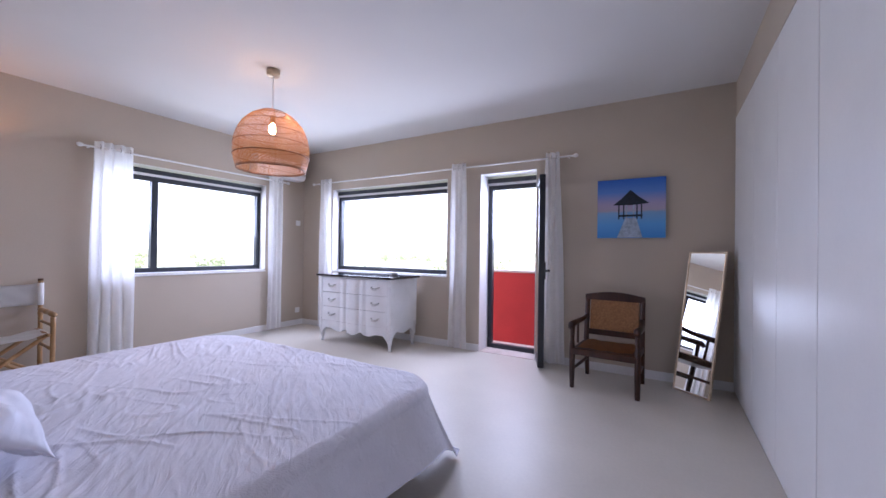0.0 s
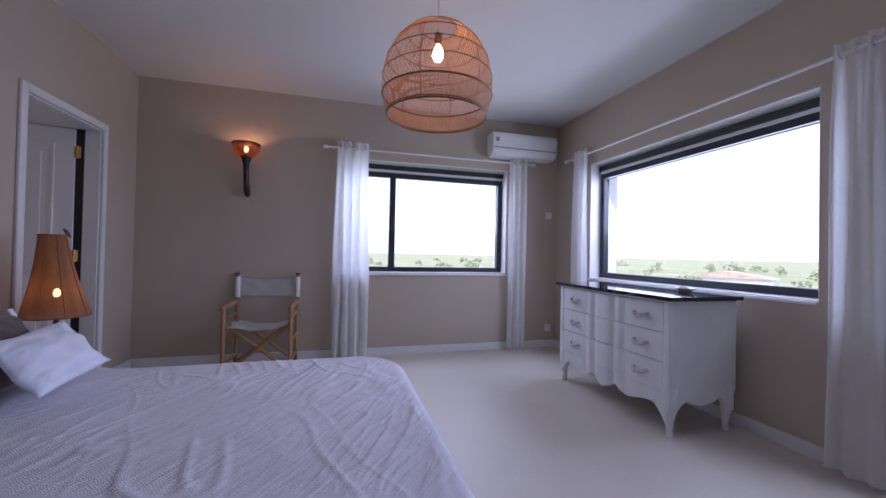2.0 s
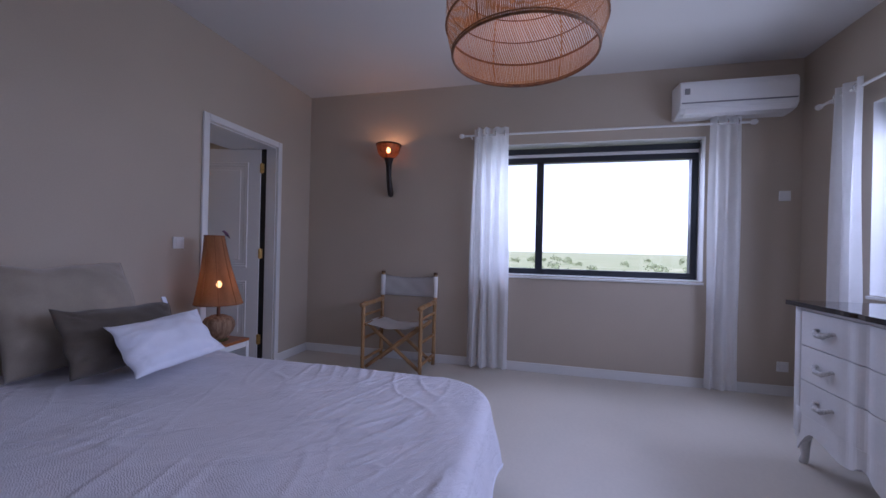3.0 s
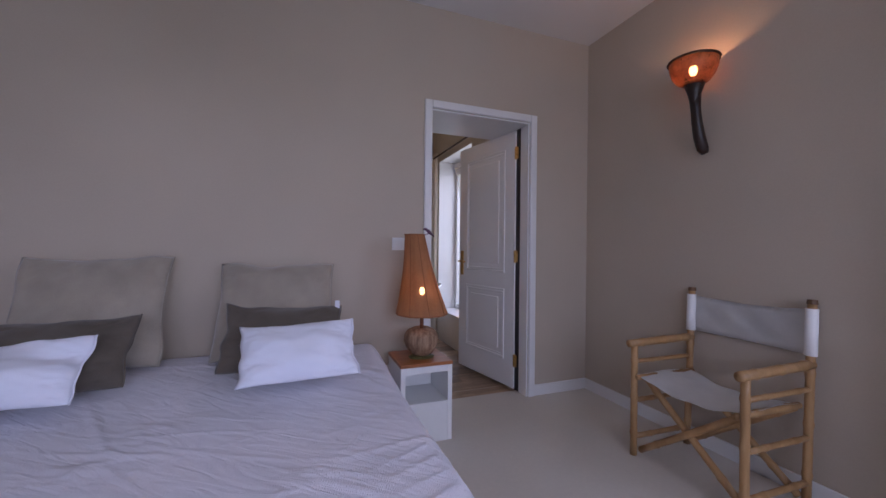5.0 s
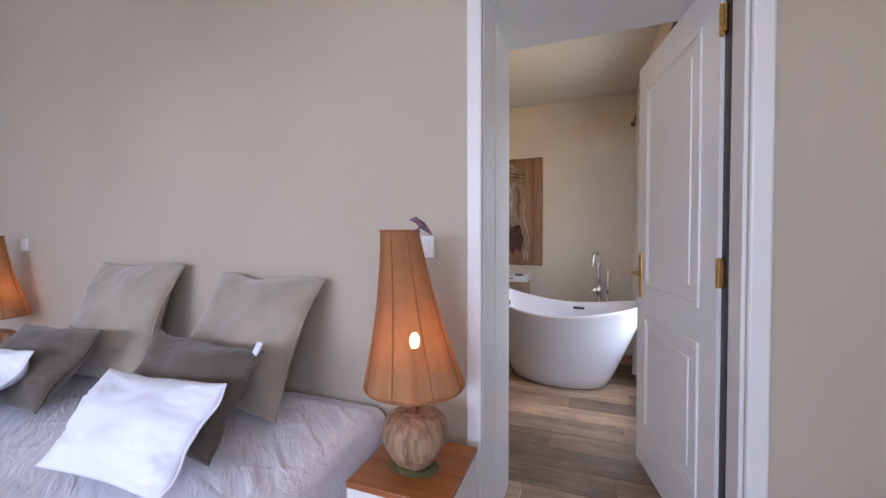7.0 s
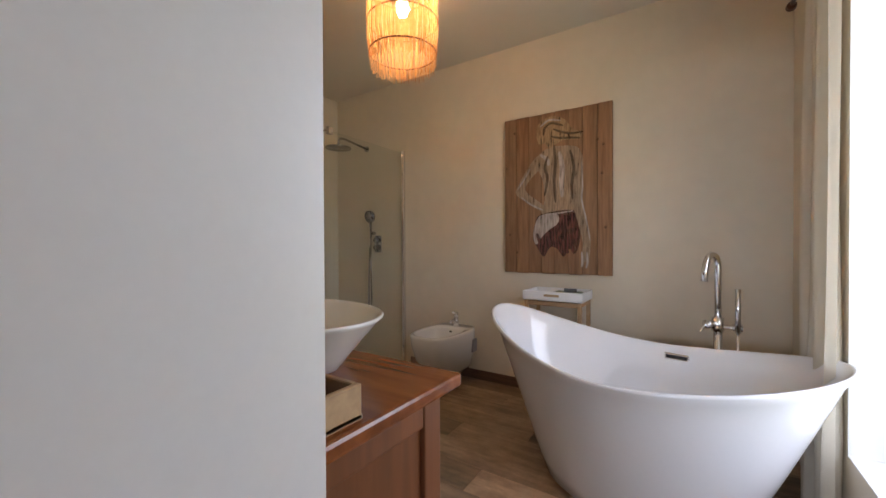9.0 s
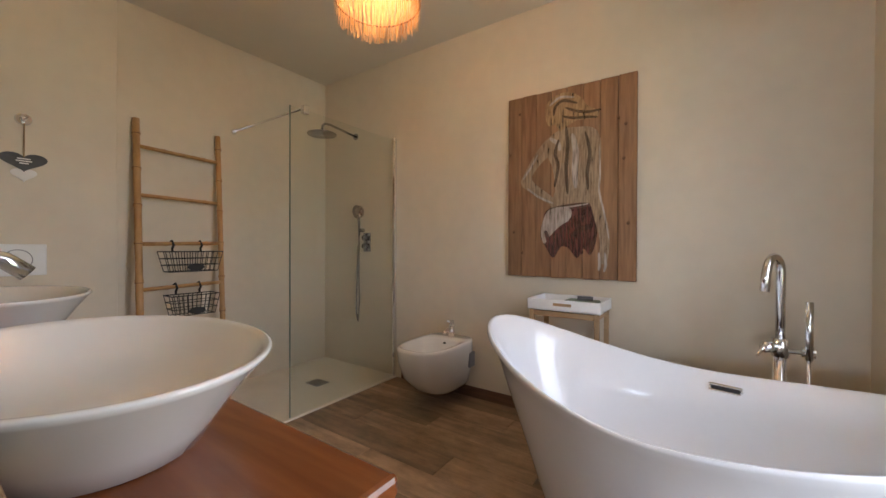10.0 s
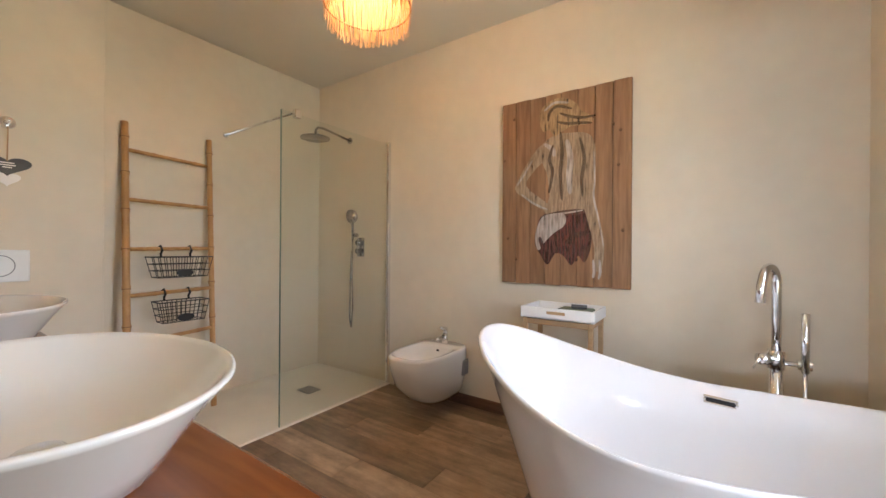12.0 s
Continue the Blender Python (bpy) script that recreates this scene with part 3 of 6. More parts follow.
def tree(x, y, h):
    t = root("tree", pose(x, y, -6), "broad grey-green tree in the scrubland", "tree", "far trees")
    part("trunk", TB([(0, 0, -0.2), (0.1, 0.05, h * 0.3), (0.05, 0.1, h * 0.55)], [0.3, 0.22, 0.14], 8), M_BARK, t)
    for k in range(4):
        a = k * 1.6 + x
        part("limb", TB([(0.08, 0.06, h * 0.35), (math.cos(a) * h * 0.15, math.sin(a) * h * 0.15, h * 0.55), (math.cos(a) * h * 0.28, math.sin(a) * h * 0.28, h * 0.7)], [0.12, 0.08, 0.04], 6), M_BARK, t)
    verts, faces = [], []
    for k in range(9):
        a = rng.uniform(0, 6.28)
        leaf_clump(verts, faces, (math.cos(a) * h * 0.26 * rng.random(), math.sin(a) * h * 0.26 * rng.random(), h * rng.uniform(0.55, 0.88)), h * rng.uniform(0.12, 0.22), 60, h * 0.035)
    me = bpy.data.meshes.new("crown")
    me.from_pydata(verts, [], faces)
    me.materials.append(M_LEAF)
    new("crown", me).parent = t


for x, y, h in ((-34, 40, 5.6), (-21, 52, 6.0), (-8, 46, 5.4), (3, 60, 6.2), (-48, 22, 5.2), (-60, 34, 6.0), (-15, 70, 6.4)):
    tree(x, y, h)


def house(x, y, w, d, h, turn):
    hs = root("house", pose(x, y, -6, 0, 0, turn), "low white house far off in the scrub", "house", "far houses")
    part("wall", B((-w / 2, -d / 2, 0), (w / 2, d / 2, h)), M_OUTER, hs)
    rb = prism(bmesh.new(), [(-w / 2 - 0.4, h), (w / 2 + 0.4, h), (0, h + 1.3)], -d / 2 - 0.4, d / 2 + 0.4)
    part("roof", rb, mat("clay_roof", (0.50, 0.36, 0.28), 0.85, vary=0.15, scale=1.5), hs)
    for k in range(3):
        part("window", B((-w / 2 + (k + 0.7) * w / 3.4, -d / 2 - 0.03, 1.0), (-w / 2 + (k + 0.7) * w / 3.4 + 1.0, -d / 2 + 0.05, 2.2)), M_DARK, hs)


for a in ((-58, 78, 14, 8, 3.6, 30), (-30, 105, 18, 8, 3.4, 12), (6, 95, 12, 8, 3.6, -10), (-85, 60, 16, 9, 3.6, 50)):
    house(*a)


# ---- curtains ----
def curtain_mesh(width, top, bottom, folds, flare=1.0, depth=0.035, seed=0):
    """A hanging cloth with folds, x along the rod, the top at z = top."""
    bm, nx, nz = bmesh.new(), folds * 10, 26
    rows = []
    for j in range(nz + 1):
        v = j / nz
        row = []
        for i in range(nx + 1):
            u = i / nx
            wave = math.sin(u * folds * 2 * math.pi + seed) * depth * (0.8 + 0.45 * math.sin(3 * u + seed))
            wave += 0.010 * math.sin(u * folds * 3.3 + 4 * v + seed)
            s = 1 + (flare - 1) * v
            sag = 0.006 * math.sin(7 * v + 9 * u + seed)
            row.append(bm.verts.new(((u - 0.5) * width * s + sag, wave * (0.75 + 0.35 * v), top + (bottom - top) * v)))
        rows.append(row)
    for a, b in zip(rows, rows[1:]):
        for i in range(nx):
            bm.faces.new((a[i], a[i + 1], b[i + 1], b[i]))
    return bm


def curtain(m, width, folds, label, flare=1.0, top=2.33, bottom=0.03, seed=0, material=None, group="white bedroom curtains", shift=0.0):
    c = root("curtain", m, label, "curtain", group)
    cl = part("cloth", curtain_mesh(width, top, bottom, folds, flare, seed=seed), material or M_CURT, c, "", True)
    if shift:
        for v in cl.data.vertices:
            v.co.x += shift * (top - v.co.z) / top
    for k in range(folds):
        u = (k + 0.5) / folds - 0.5
        part("eyelet", ring((u * width, 0, top - 0.06), 0.026, 0.005, (1, 0, 0)), M_CHROME, c)
    return c


def ring(c, R, r, axis=(0, 0, 1), seg=24, rs=6, sx=1.0):
    bm = bmesh.new()
    q = Vector(axis).to_track_quat("Z", "Y")
    vs = []
    for i in range(seg):
        a = 2 * math.pi * i / seg
        vs.append([bm.verts.new(Vector(c) + q @ Vector((sx * math.cos(a) * (R + r * math.cos(2 * math.pi * k / rs)), math.sin(a) * (R + r * math.cos(2 * math.pi * k / rs)), r * math.sin(2 * math.pi * k / rs)))) for k in range(rs)])
    for i in range(seg):
        for k in range(rs):
            bm.faces.new((vs[i][k], vs[(i + 1) % seg][k], vs[(i + 1) % seg][(k + 1) % rs], vs[i][(k + 1) % rs]))
    return bm


def rod(a, b, wall_dir, label, M_R=M_TRIM):
    a, b = Vector(a), Vector(b)
    r = root("curtain_rod", Matrix.Translation(a), label, "curtain rod", "white curtain rods")
    d = (b - a).normalized()
    part("pole", TB([(0, 0, 0), b - a], 0.010, 10), M_R, r)
    for p, s in ((Vector((0, 0, 0)), -1), (b - a, 1)):
        part("finial", TB([p, p + d * s * 0.012, p + d * s * 0.035, p + d * s * 0.05], [0.011, 0.02, 0.022, 0.012], 12), M_R, r)
        q = p - d * s * 0.06
        part("bracket", TB([q, q + Vector(wall_dir)], 0.008, 8), M_TRIM, r)


rod((W + 0.10, 2.38, 2.26), (W + 0.10, 4.78, 2.26), (-0.10, 0, 0), "slim white curtain rod over the west window")
rod((-4.42, N - 0.10, 2.27), (-0.44, N - 0.10, 2.27), (0, 0.10, 0), "long white curtain rod over window and door")
curtain(pose(W + 0.10, 2.64, 0, 0, 0, 90), 0.34, 4, "white voile curtain drawn aside at the west window", 1.18, seed=1)
curtain(pose(W + 0.10, 4.61, 0, 0, 0, 90), 0.23, 3, "narrow white voile curtain gathered by the corner", 1.05, seed=2.2)
curtain(pose(-4.18, N - 0.10, 0), 0.26, 3, "white voile curtain gathered behind the chest", 1.1, seed=0.4)
curtain(pose(-1.82, N - 0.10, 0), 0.20, 3, "narrow white voile curtain between window and door", 1.35, seed=3.0)
curtain(pose(-0.665, N - 0.10, 0), 0.17, 3, "white voile curtain caught behind the open door", 1.9, seed=1.7)

# ---- chest of drawers ----
ch = root("chest_of_drawers", pose(-3.035, 4.81, 0), "white painted serpentine chest of drawers with black top", "chest")
CW, CD, CT = 0.61, 0.265, 0.88


def serp(u):
    """How far the front swells at u from -1 to 1: flat wings, two hollows, a round middle."""
    return 0.012 * math.exp(-(u / 0.14) ** 4) - 0.007 * math.exp(-((abs(u) - 0.19) / 0.04) ** 2) + 0.005 * math.exp(-((abs(u) - 0.28) / 0.05) ** 2) - 0.005 * math.exp(-((abs(u) - 0.38) / 0.05) ** 2) + 0.010 * (1 - u * u)


def front_panel(u0, u1, z0, z1, proud, n=16, back=0.03):
    bm = bmesh.new()
    f, k = [], []
    for i in range(n + 1):
        u = u0 + (u1 - u0) * i / n
        x, y = u * (CW - 0.02), -CD - serp(u) - proud
        lo = z0(u) if callable(z0) else z0
        f.append((bm.verts.new((x, y, lo)), bm.verts.new((x, y, z1))))
        k.append((bm.verts.new((x, -CD + back, lo)), bm.verts.new((x, -CD + back, z1))))
    for i in range(n):
        bm.faces.new((f[i][0], f[i + 1][0], f[i + 1][1], f[i][1]))
        bm.faces.new((k[i][0], k[i][1], k[i + 1][1], k[i + 1][0]))
        bm.faces.new((f[i][1], f[i + 1][1], k[i + 1][1], k[i][1]))
        bm.faces.new((f[i][0], k[i][0], k[i + 1][0], f[i + 1][0]))
    for i in (0, n):
        bm.faces.new((f[i][0], f[i][1], k[i][1], k[i][0]))
    return bm


part("body", B((-CW + 0.002, -CD + 0.025, 0.26), (CW - 0.002, CD + 0.02, CT), 0.006), M_ANTIQ, ch)
for sx in (-1, 1):
    part("stile", B((sx * CW, -CD - 0.012, 0.17), (sx * (CW - 0.052), -CD + 0.03, CT - 0.002), 0.008, 3), M_ANTIQ, ch, "", True)
part("top_rail", front_panel(-0.942, 0.942, 0.862, CT - 0.001, 0.006, 60), M_ANTIQ, ch)
apron = lambda u: 0.20 - 0.055 * math.exp(-(u / 0.13) ** 2) - 0.045 * math.exp(-((abs(u) - 0.42) / 0.2) ** 2) + 0.02 * math.exp(-((abs(u) - 0.24) / 0.05) ** 2) - 1.5 * max(0, abs(u) - 0.80) ** 1.5
part("apron", front_panel(-0.99, 0.99, apron, 0.285, 0.004, 60), M_ANTIQ, ch)
for z0, z1 in ((0.288, 0.474), (0.479, 0.665), (0.670, 0.857)):
    dw = part("drawer_front", front_panel(-0.942, 0.942, z0, z1, 0.008, 72), M_ANTIQ, ch)
    for u in (-0.63, 0.63):
        x, y, z = u * (CW - 0.02), -CD - serp(u) - 0.010, (z0 + z1) / 2
        hb = TB([(x - 0.055, y, z + 0.008), (x - 0.048, y - 0.016, z), (x - 0.02, y - 0.024, z - 0.014), (x + 0.02, y - 0.024, z - 0.014), (x + 0.048, y - 0.016, z), (x + 0.055, y, z + 0.008)], [0.009, 0.011, 0.014, 0.014, 0.011, 0.009], 8)
        for sgn in (-1, 1):
            lathe(hb, [(0, -0.008), (0.018, -0.005), (0.015, 0.005), (0, 0.009)], 10, (x + sgn * 0.055, y, z + 0.008))
        part("handle", hb, mat("grey_white_carving", (0.58, 0.57, 0.55), 0.6, vary=0.15, scale=60, bump=0.4, bscale=120) if not bpy.data.materials.get("grey_white_carving") else bpy.data.materials["grey_white_carving"], dw, "grey-white carved drop handle", True)
for sx in (-1, 1):
    for sy in (-1, 1):
        x, y = sx * (CW - 0.035), sy * (CD - 0.03)
        o = 0.03
        part("leg", TB([(x, y, 0.32), (x, y, 0.24), (x + sx * 0.004, y + sy * 0.004, 0.17), (x + sx * 0.002, y + sy * 0.002, 0.10), (x, y, 0.04), (x + sx * 0.004, y + sy * 0.004, 0.012), (x + sx * 0.005, y + sy * 0.005, 0)], [0.044, 0.044, 0.037, 0.025, 0.018, 0.021, 0.019], 12), M_ANTIQ, ch, "", True)
    side = [(-CD, 0.14), (-CD + 0.05, 0.165), (-CD + 0.085, 0.21), (-CD + 0.13, 0.235), (-CD + 0.17, 0.215), (0, 0.195), (CD - 0.17, 0.215), (CD - 0.13, 0.235), (CD - 0.085, 0.21), (CD - 0.05, 0.165), (CD, 0.14), (CD, 0.29), (-CD, 0.29)]
    sb = prism(bmesh.new(), side, -0.012, 0.012)
    ob = part("side_apron", sb, M_ANTIQ, ch)
    ob.matrix_local = pose(sx * (CW - 0.012), 0, 0, 0, 0, 90)
tb = bmesh.new()
n = 40
lo = [tb.verts.new((-CW - 0.035 + (2 * CW + 0.07) * i / n, -CD - 0.04 - serp(-1 + 2 * i / n), CT)) for i in range(n + 1)] + [tb.verts.new((CW + 0.035, CD + 0.03, CT)), tb.verts.new((-CW - 0.035, CD + 0.03, CT))]
f0 = tb.faces.new(lo)
ex = bmesh.ops.extrude_face_region(tb, geom=[f0])
bmesh.ops.translate(tb, vec=(0, 0, 0.025), verts=[v for v in ex["geom"] if isinstance(v, bmesh.types.BMVert)])
part("top", tb, M_BLACKTOP, ch, "polished black top")
ds = root("soap_dish", pose(-2.70, 4.95, 0.905), "small pale shell dish on the black top", "dish")
part("dish", LT([(0, 0.004), (0.045, 0.0), (0.075, 0.025), (0.08, 0.03), (0.07, 0.028), (0.04, 0.010), (0, 0.010)], 20, sx=1.0, sy=0.65), M_ANTIQ, ds, "", True)
part("shell", LT([(0, 0.045), (0.02, 0.04), (0.035, 0.025), (0.03, 0.012), (0, 0.01)], 14, sx=1.2), M_STONE, ds, "", True)


# ---- bed ----
bed = root("bed", pose(-1.875, 1.77, 0), "wide low bed with a white embroidered spread", "bed")
BX, BY0, BY1, BT = 1.115, -1.14, 1.075, 0.475
part("bed_base", B((-1.055, BY0 + 0.02, 0.17), (1.055, BY1 - 0.12, 0.27), 0.02), M_BLACK, bed, "dark bed base")
part("mattress", B((-1.035, BY0, 0.27), (1.035, BY1 - 0.08, 0.45), 0.06, 4), M_PILLOW, bed, "", True)
for x in (-1.075, 1.075):
    for y in (BY0 + 0.1, BY1 - 0.27):
        part("leg", TB([(x, y, 0), (x, y, 0.175)], [0.027, 0.030], 12), M_BLACK, bed)


def spread_point(a, b):
    """Where the flat cloth's point (a, b) comes to lie: on top, over the rounded edge, or hanging."""
    rc, r = 0.25, 0.06
    sx = 1 if a > 0 else -1
    qx, qy = max(0, abs(a) - (BX - rc)), max(0, b - (BY1 - rc))
    ln = math.hypot(qx, qy)
    d = max(0, ln - rc)
    nx, ny = (sx * qx / ln, qy / ln) if ln > 0 else (0, 0)
    if d < r * 1.57:
        off, down = r * math.sin(d / r), r * (1 - math.cos(d / r))
    else:
        off, down = r, r + d - r * 1.57
        along = b if abs(nx) > 0.9 else (a if ny > 0.9 else math.atan2(ny, abs(nx)) * 0.5)
        off += (0.05 + 0.43 * max(0, nx) + 0.14 * ny) * (d - r * 1.57) + 0.016 * math.sin(along * 11 + 0.6 * math.sin(along * 5)) * min(1, (d - r) / 0.2)
    x, y = a - nx * (d - off), b - ny * (d - off)
    head = 0.05 * max(0, min(1, (BY0 + 0.75 - b) / 0.5)) - (0.02 if b < BY0 + 0.08 else 0)
    warp = noise.noise((a * 2.1, b * 2.1, 3)) * 0.55
    soft = noise.noise((a * 2.2, b * 2.2, 1)) * 0.006 + noise.noise((a * 7, b * 7, 5)) * 0.0022
    crease = 0.0
    for ang, fr, k in ((0.93, 9.0, 2), (1.2, 11.0, 7), (0.66, 8.0, 11), (2.0, 7.0, 17)):
        u, v = a * math.cos(ang) + b * math.sin(ang), -a * math.sin(ang) + b * math.cos(ang)
        q = abs(noise.noise((u * fr + warp, v * 1.5 + warp, k)))
        crease += 0.009 * max(0, 0.11 - q) / 0.11 * max(0, noise.noise((u * 2.5, v * 1.6, k + 20)) + 0.2)
    return x, y, max(0.035, BT + head + (soft + crease) * (1 if d == 0 else 0.5) - down)


def spread_mesh():
    bm, rows = bmesh.new(), []
    drop, nx, ny = 0.33, 330, 300
    for j in range(ny + 1):
        b = BY0 + 0.01 + (BY1 - BY0 + drop) * j / ny
        rows.append([bm.verts.new(spread_point(-BX - drop + (2 * BX + 2 * drop) * i / nx, b)) for i in range(nx + 1)])
    for p, q in zip(rows, rows[1:]):
        for i in range(nx):
            bm.faces.new((p[i], p[i + 1], q[i + 1], q[i]))
    return bm


def leaf_relief(m):
    """Raised feathery embroidery and soft wrinkles over a cloth's relief."""
    nt, n = m.node_tree, m.node_tree.nodes
    tc, mp = n.new("ShaderNodeTexCoord"), n.new("ShaderNodeMapping")
    mp.inputs["Rotation"].default_value = (0, 0, radians(35))
    nt.links.new(tc.outputs["Object"], mp.inputs[0])
    wv, wr = n.new("ShaderNodeTexWave"), n.new("ShaderNodeTexNoise")
    wv.inputs["Scale"].default_value, wv.inputs["Distortion"].default_value, wv.inputs["Detail"].default_value, wv.inputs["Detail Scale"].default_value = 46.0, 9.0, 3.0, 1.6
    wr.inputs["Scale"].default_value, wr.inputs["Detail"].default_value, wr.inputs["Distortion"].default_value = 24.0, 3.0, 1.2
    mp2 = n.new("ShaderNodeMapping")
    mp2.vector_type = "TEXTURE"
    mp2.inputs["Rotation"].default_value, mp2.inputs["Scale"].default_value = (0, 0, radians(53)), (1, 5, 1)
    nt.links.new(tc.outputs["Object"], mp2.inputs[0])
    for t, v in ((wv, mp), (wr, mp2)):
        nt.links.new(v.outputs[0], t.inputs["Vector"])
    mul, add, bp = n.new("ShaderNodeMath"), n.new("ShaderNodeMath"), n.new("ShaderNodeBump")
    mul.operation, add.operation, add.inputs[1].default_value = "MULTIPLY", "MULTIPLY_ADD", 1.5
    nt.links.new(wv.outputs["Fac"], mul.inputs[0])
    mul.inputs[1].default_value = 0.12
    nt.links.new(wr.outputs["Fac"], add.inputs[0])
    nt.links.new(mul.outputs[0], add.inputs[2])
    bp.inputs["Strength"].default_value, bp.inputs["Distance"].default_value = 0.7, 0.008
    nt.links.new(add.outputs[0], bp.inputs["Height"])
    b = n["Principled BSDF"]
    nt.links.new(b.inputs["Normal"].links[0].from_socket, bp.inputs["Normal"])
    nt.links.new(bp.outputs[0], b.inputs["Normal"])


leaf_relief(M_SPREAD)
sp = tagged(part("bedspread", spread_mesh(), M_SPREAD, None, "", True), "white cotton bedspread with embroidered leaf pattern on the bed", "bedspread")
sp.matrix_world = pose(-1.875, 1.77, 0)
for pts in ([spread_point(-BX - 0.33 + (2 * BX + 0.66) * i / 90, BY1 + 0.329) for i in range(91)], [spread_point(-BX - 0.329, BY0 + 0.02 + (BY1 - BY0 + 0.30) * i / 60) for i in range(61)], [spread_point(BX + 0.329, BY0 + 0.02 + (BY1 - BY0 + 0.30) * i / 60) for i in range(61)]):
    part("hem", TB(pts, 0.004, 6), M_PILLOW, sp, "stitched hem", True)


# ---- cushions ----
def pillow_mesh(w, h, d, seed, dent=0.0):
    bm, n = bmesh.new(), 40
    sides = []
    for s in (1, -1):
        rows = []
        for j in range(n + 1):
            row = []
            for i in range(n + 1):
                u, v = 2 * i / n - 1, 2 * j / n - 1
                e = (1 - abs(u) ** 2.3) * (1 - abs(v) ** 2.3)
                pinch = 1 - 0.075 * (1 - abs(v) ** 2) * abs(u) ** 2
                pinch2 = 1 - 0.08 * (1 - abs(u) ** 2) * abs(v) ** 2
                z = s * d / 2 * max(e, 0) ** 0.68
                z += (noise.noise((u * 1.7 + seed, v * 1.7, s)) * 0.016 + noise.noise((u * 4 + seed, v * 4, s + 3)) * 0.004) * min(1, e * 3)
                q = abs(noise.noise((u * 2.6 + seed, v * 4.4 + 0.6 * u, s + 8)))
                z -= s * 0.012 * max(0, 0.13 - q) / 0.13 * min(1, e * 4) * max(0, abs(u) + 0.6 * abs(v) - 0.45)
                z -= dent * s * math.exp(-((u - 0.1) ** 2 + (v - 0.5) ** 2) * 5) * 0.03
                cut = 1 - 0.022 * (abs(u) * abs(v)) ** 5
                jx, jz = noise.noise((v * 2.2, seed, 2)) * 0.014, noise.noise((u * 2.2, seed, 7)) * 0.014
                bend = noise.noise((u * 1.3 + seed, v * 1.3, 20)) * 0.03
                row.append((u * w / 2 * pinch * cut + jx, z + bend, v * h / 2 * pinch2 * cut + jz * (v + 1) / 2, bend))
            rows.append(row)
        sides.append(rows)
    grid = {}
    for k, rows in enumerate(sides):
        for j in range(n + 1):
            for i in range(n + 1):
                edge = i in (0, n) or j in (0, n)
                if edge and k == 1:
                    grid[(1, j, i)] = grid[(0, j, i)]
                else:
                    p = rows[j][i]
                    grid[(k, j, i)] = bm.verts.new((p[0], p[3] if edge else p[1], p[2]))
    for k in (0, 1):
        for j in range(n):
            for i in range(n):
                q = [grid[(k, j, i)], grid[(k, j, i + 1)], grid[(k, j + 1, i + 1)], grid[(k, j + 1, i)]]
                bm.faces.new(q if k else q[::-1])
    return bm


def cushion(x, y, z, w, h, d, lean, turn, material, label, seed, tilt=0.0, tag=None):
    """A cushion that stands on its lower edge at (x, y, z) and leans back by so many degrees."""
    c = root("cushion", pose(x, y, z, lean, 0, turn) @ pose(0, 0, 0, 0, tilt, 0), label, "cushion", "cushions on the bed")
    o = part("cover", pillow_mesh(w, h, d, seed, 0.6), material, c, "", True)
    o.location = (0, 0, h / 2)
    o = part("piping", TB([((-1 + 0.075 * (1 - v * v)) * w / 2 * (1 - 0.022 * abs(v) ** 5) + noise.noise((v * 2.2, seed, 2)) * 0.014, noise.noise((-1.3 + seed, v * 1.3, 20)) * 0.03, h / 2 + v * h / 2 * (1 - 0.022 * abs(v) ** 5)) for v in [k / 8 - 1 for k in range(17)]], 0.003, 6), material, c)
    if tag:
        part("care_label", B((tag - 0.012, -0.004, h * 0.93), (tag + 0.012, 0.004, h * 0.93 + 0.045), 0.001, 1), M_PILLOW, c, "small white sewn-in label")


cushion(-2.47, 0.935, 0.535, 0.62, 0.57, 0.20, 28, -3, M_TAUPE, "large square taupe velvet cushion leaning on the wall", 1.0)
cushion(-1.66, 0.925, 0.535, 0.63, 0.59, 0.20, 24, -1, M_TAUPE, "large square taupe velvet cushion against the wall", 5.0, 1)
cushion(-2.51, 1.185, 0.54, 0.555, 0.345, 0.17, 32, -3, M_TAUPE_D, "dark taupe velvet lumbar cushion with a label", 9.0, -2, -0.25)
cushion(-1.63, 1.215, 0.54, 0.61, 0.345, 0.17, 41, 0, M_TAUPE_D, "dark taupe velvet lumbar cushion", 12.0, 1)
cushion(-2.60, 1.385, 0.55, 0.51, 0.295, 0.14, 41, 1, M_PILLOW, "small white cotton cushion in front", 15.0, 1)
cushion(-1.56, 1.37, 0.545, 0.55, 0.295, 0.14, 47, -4, M_PILLOW, "small white cotton cushion lying in front", 18.0, 3)


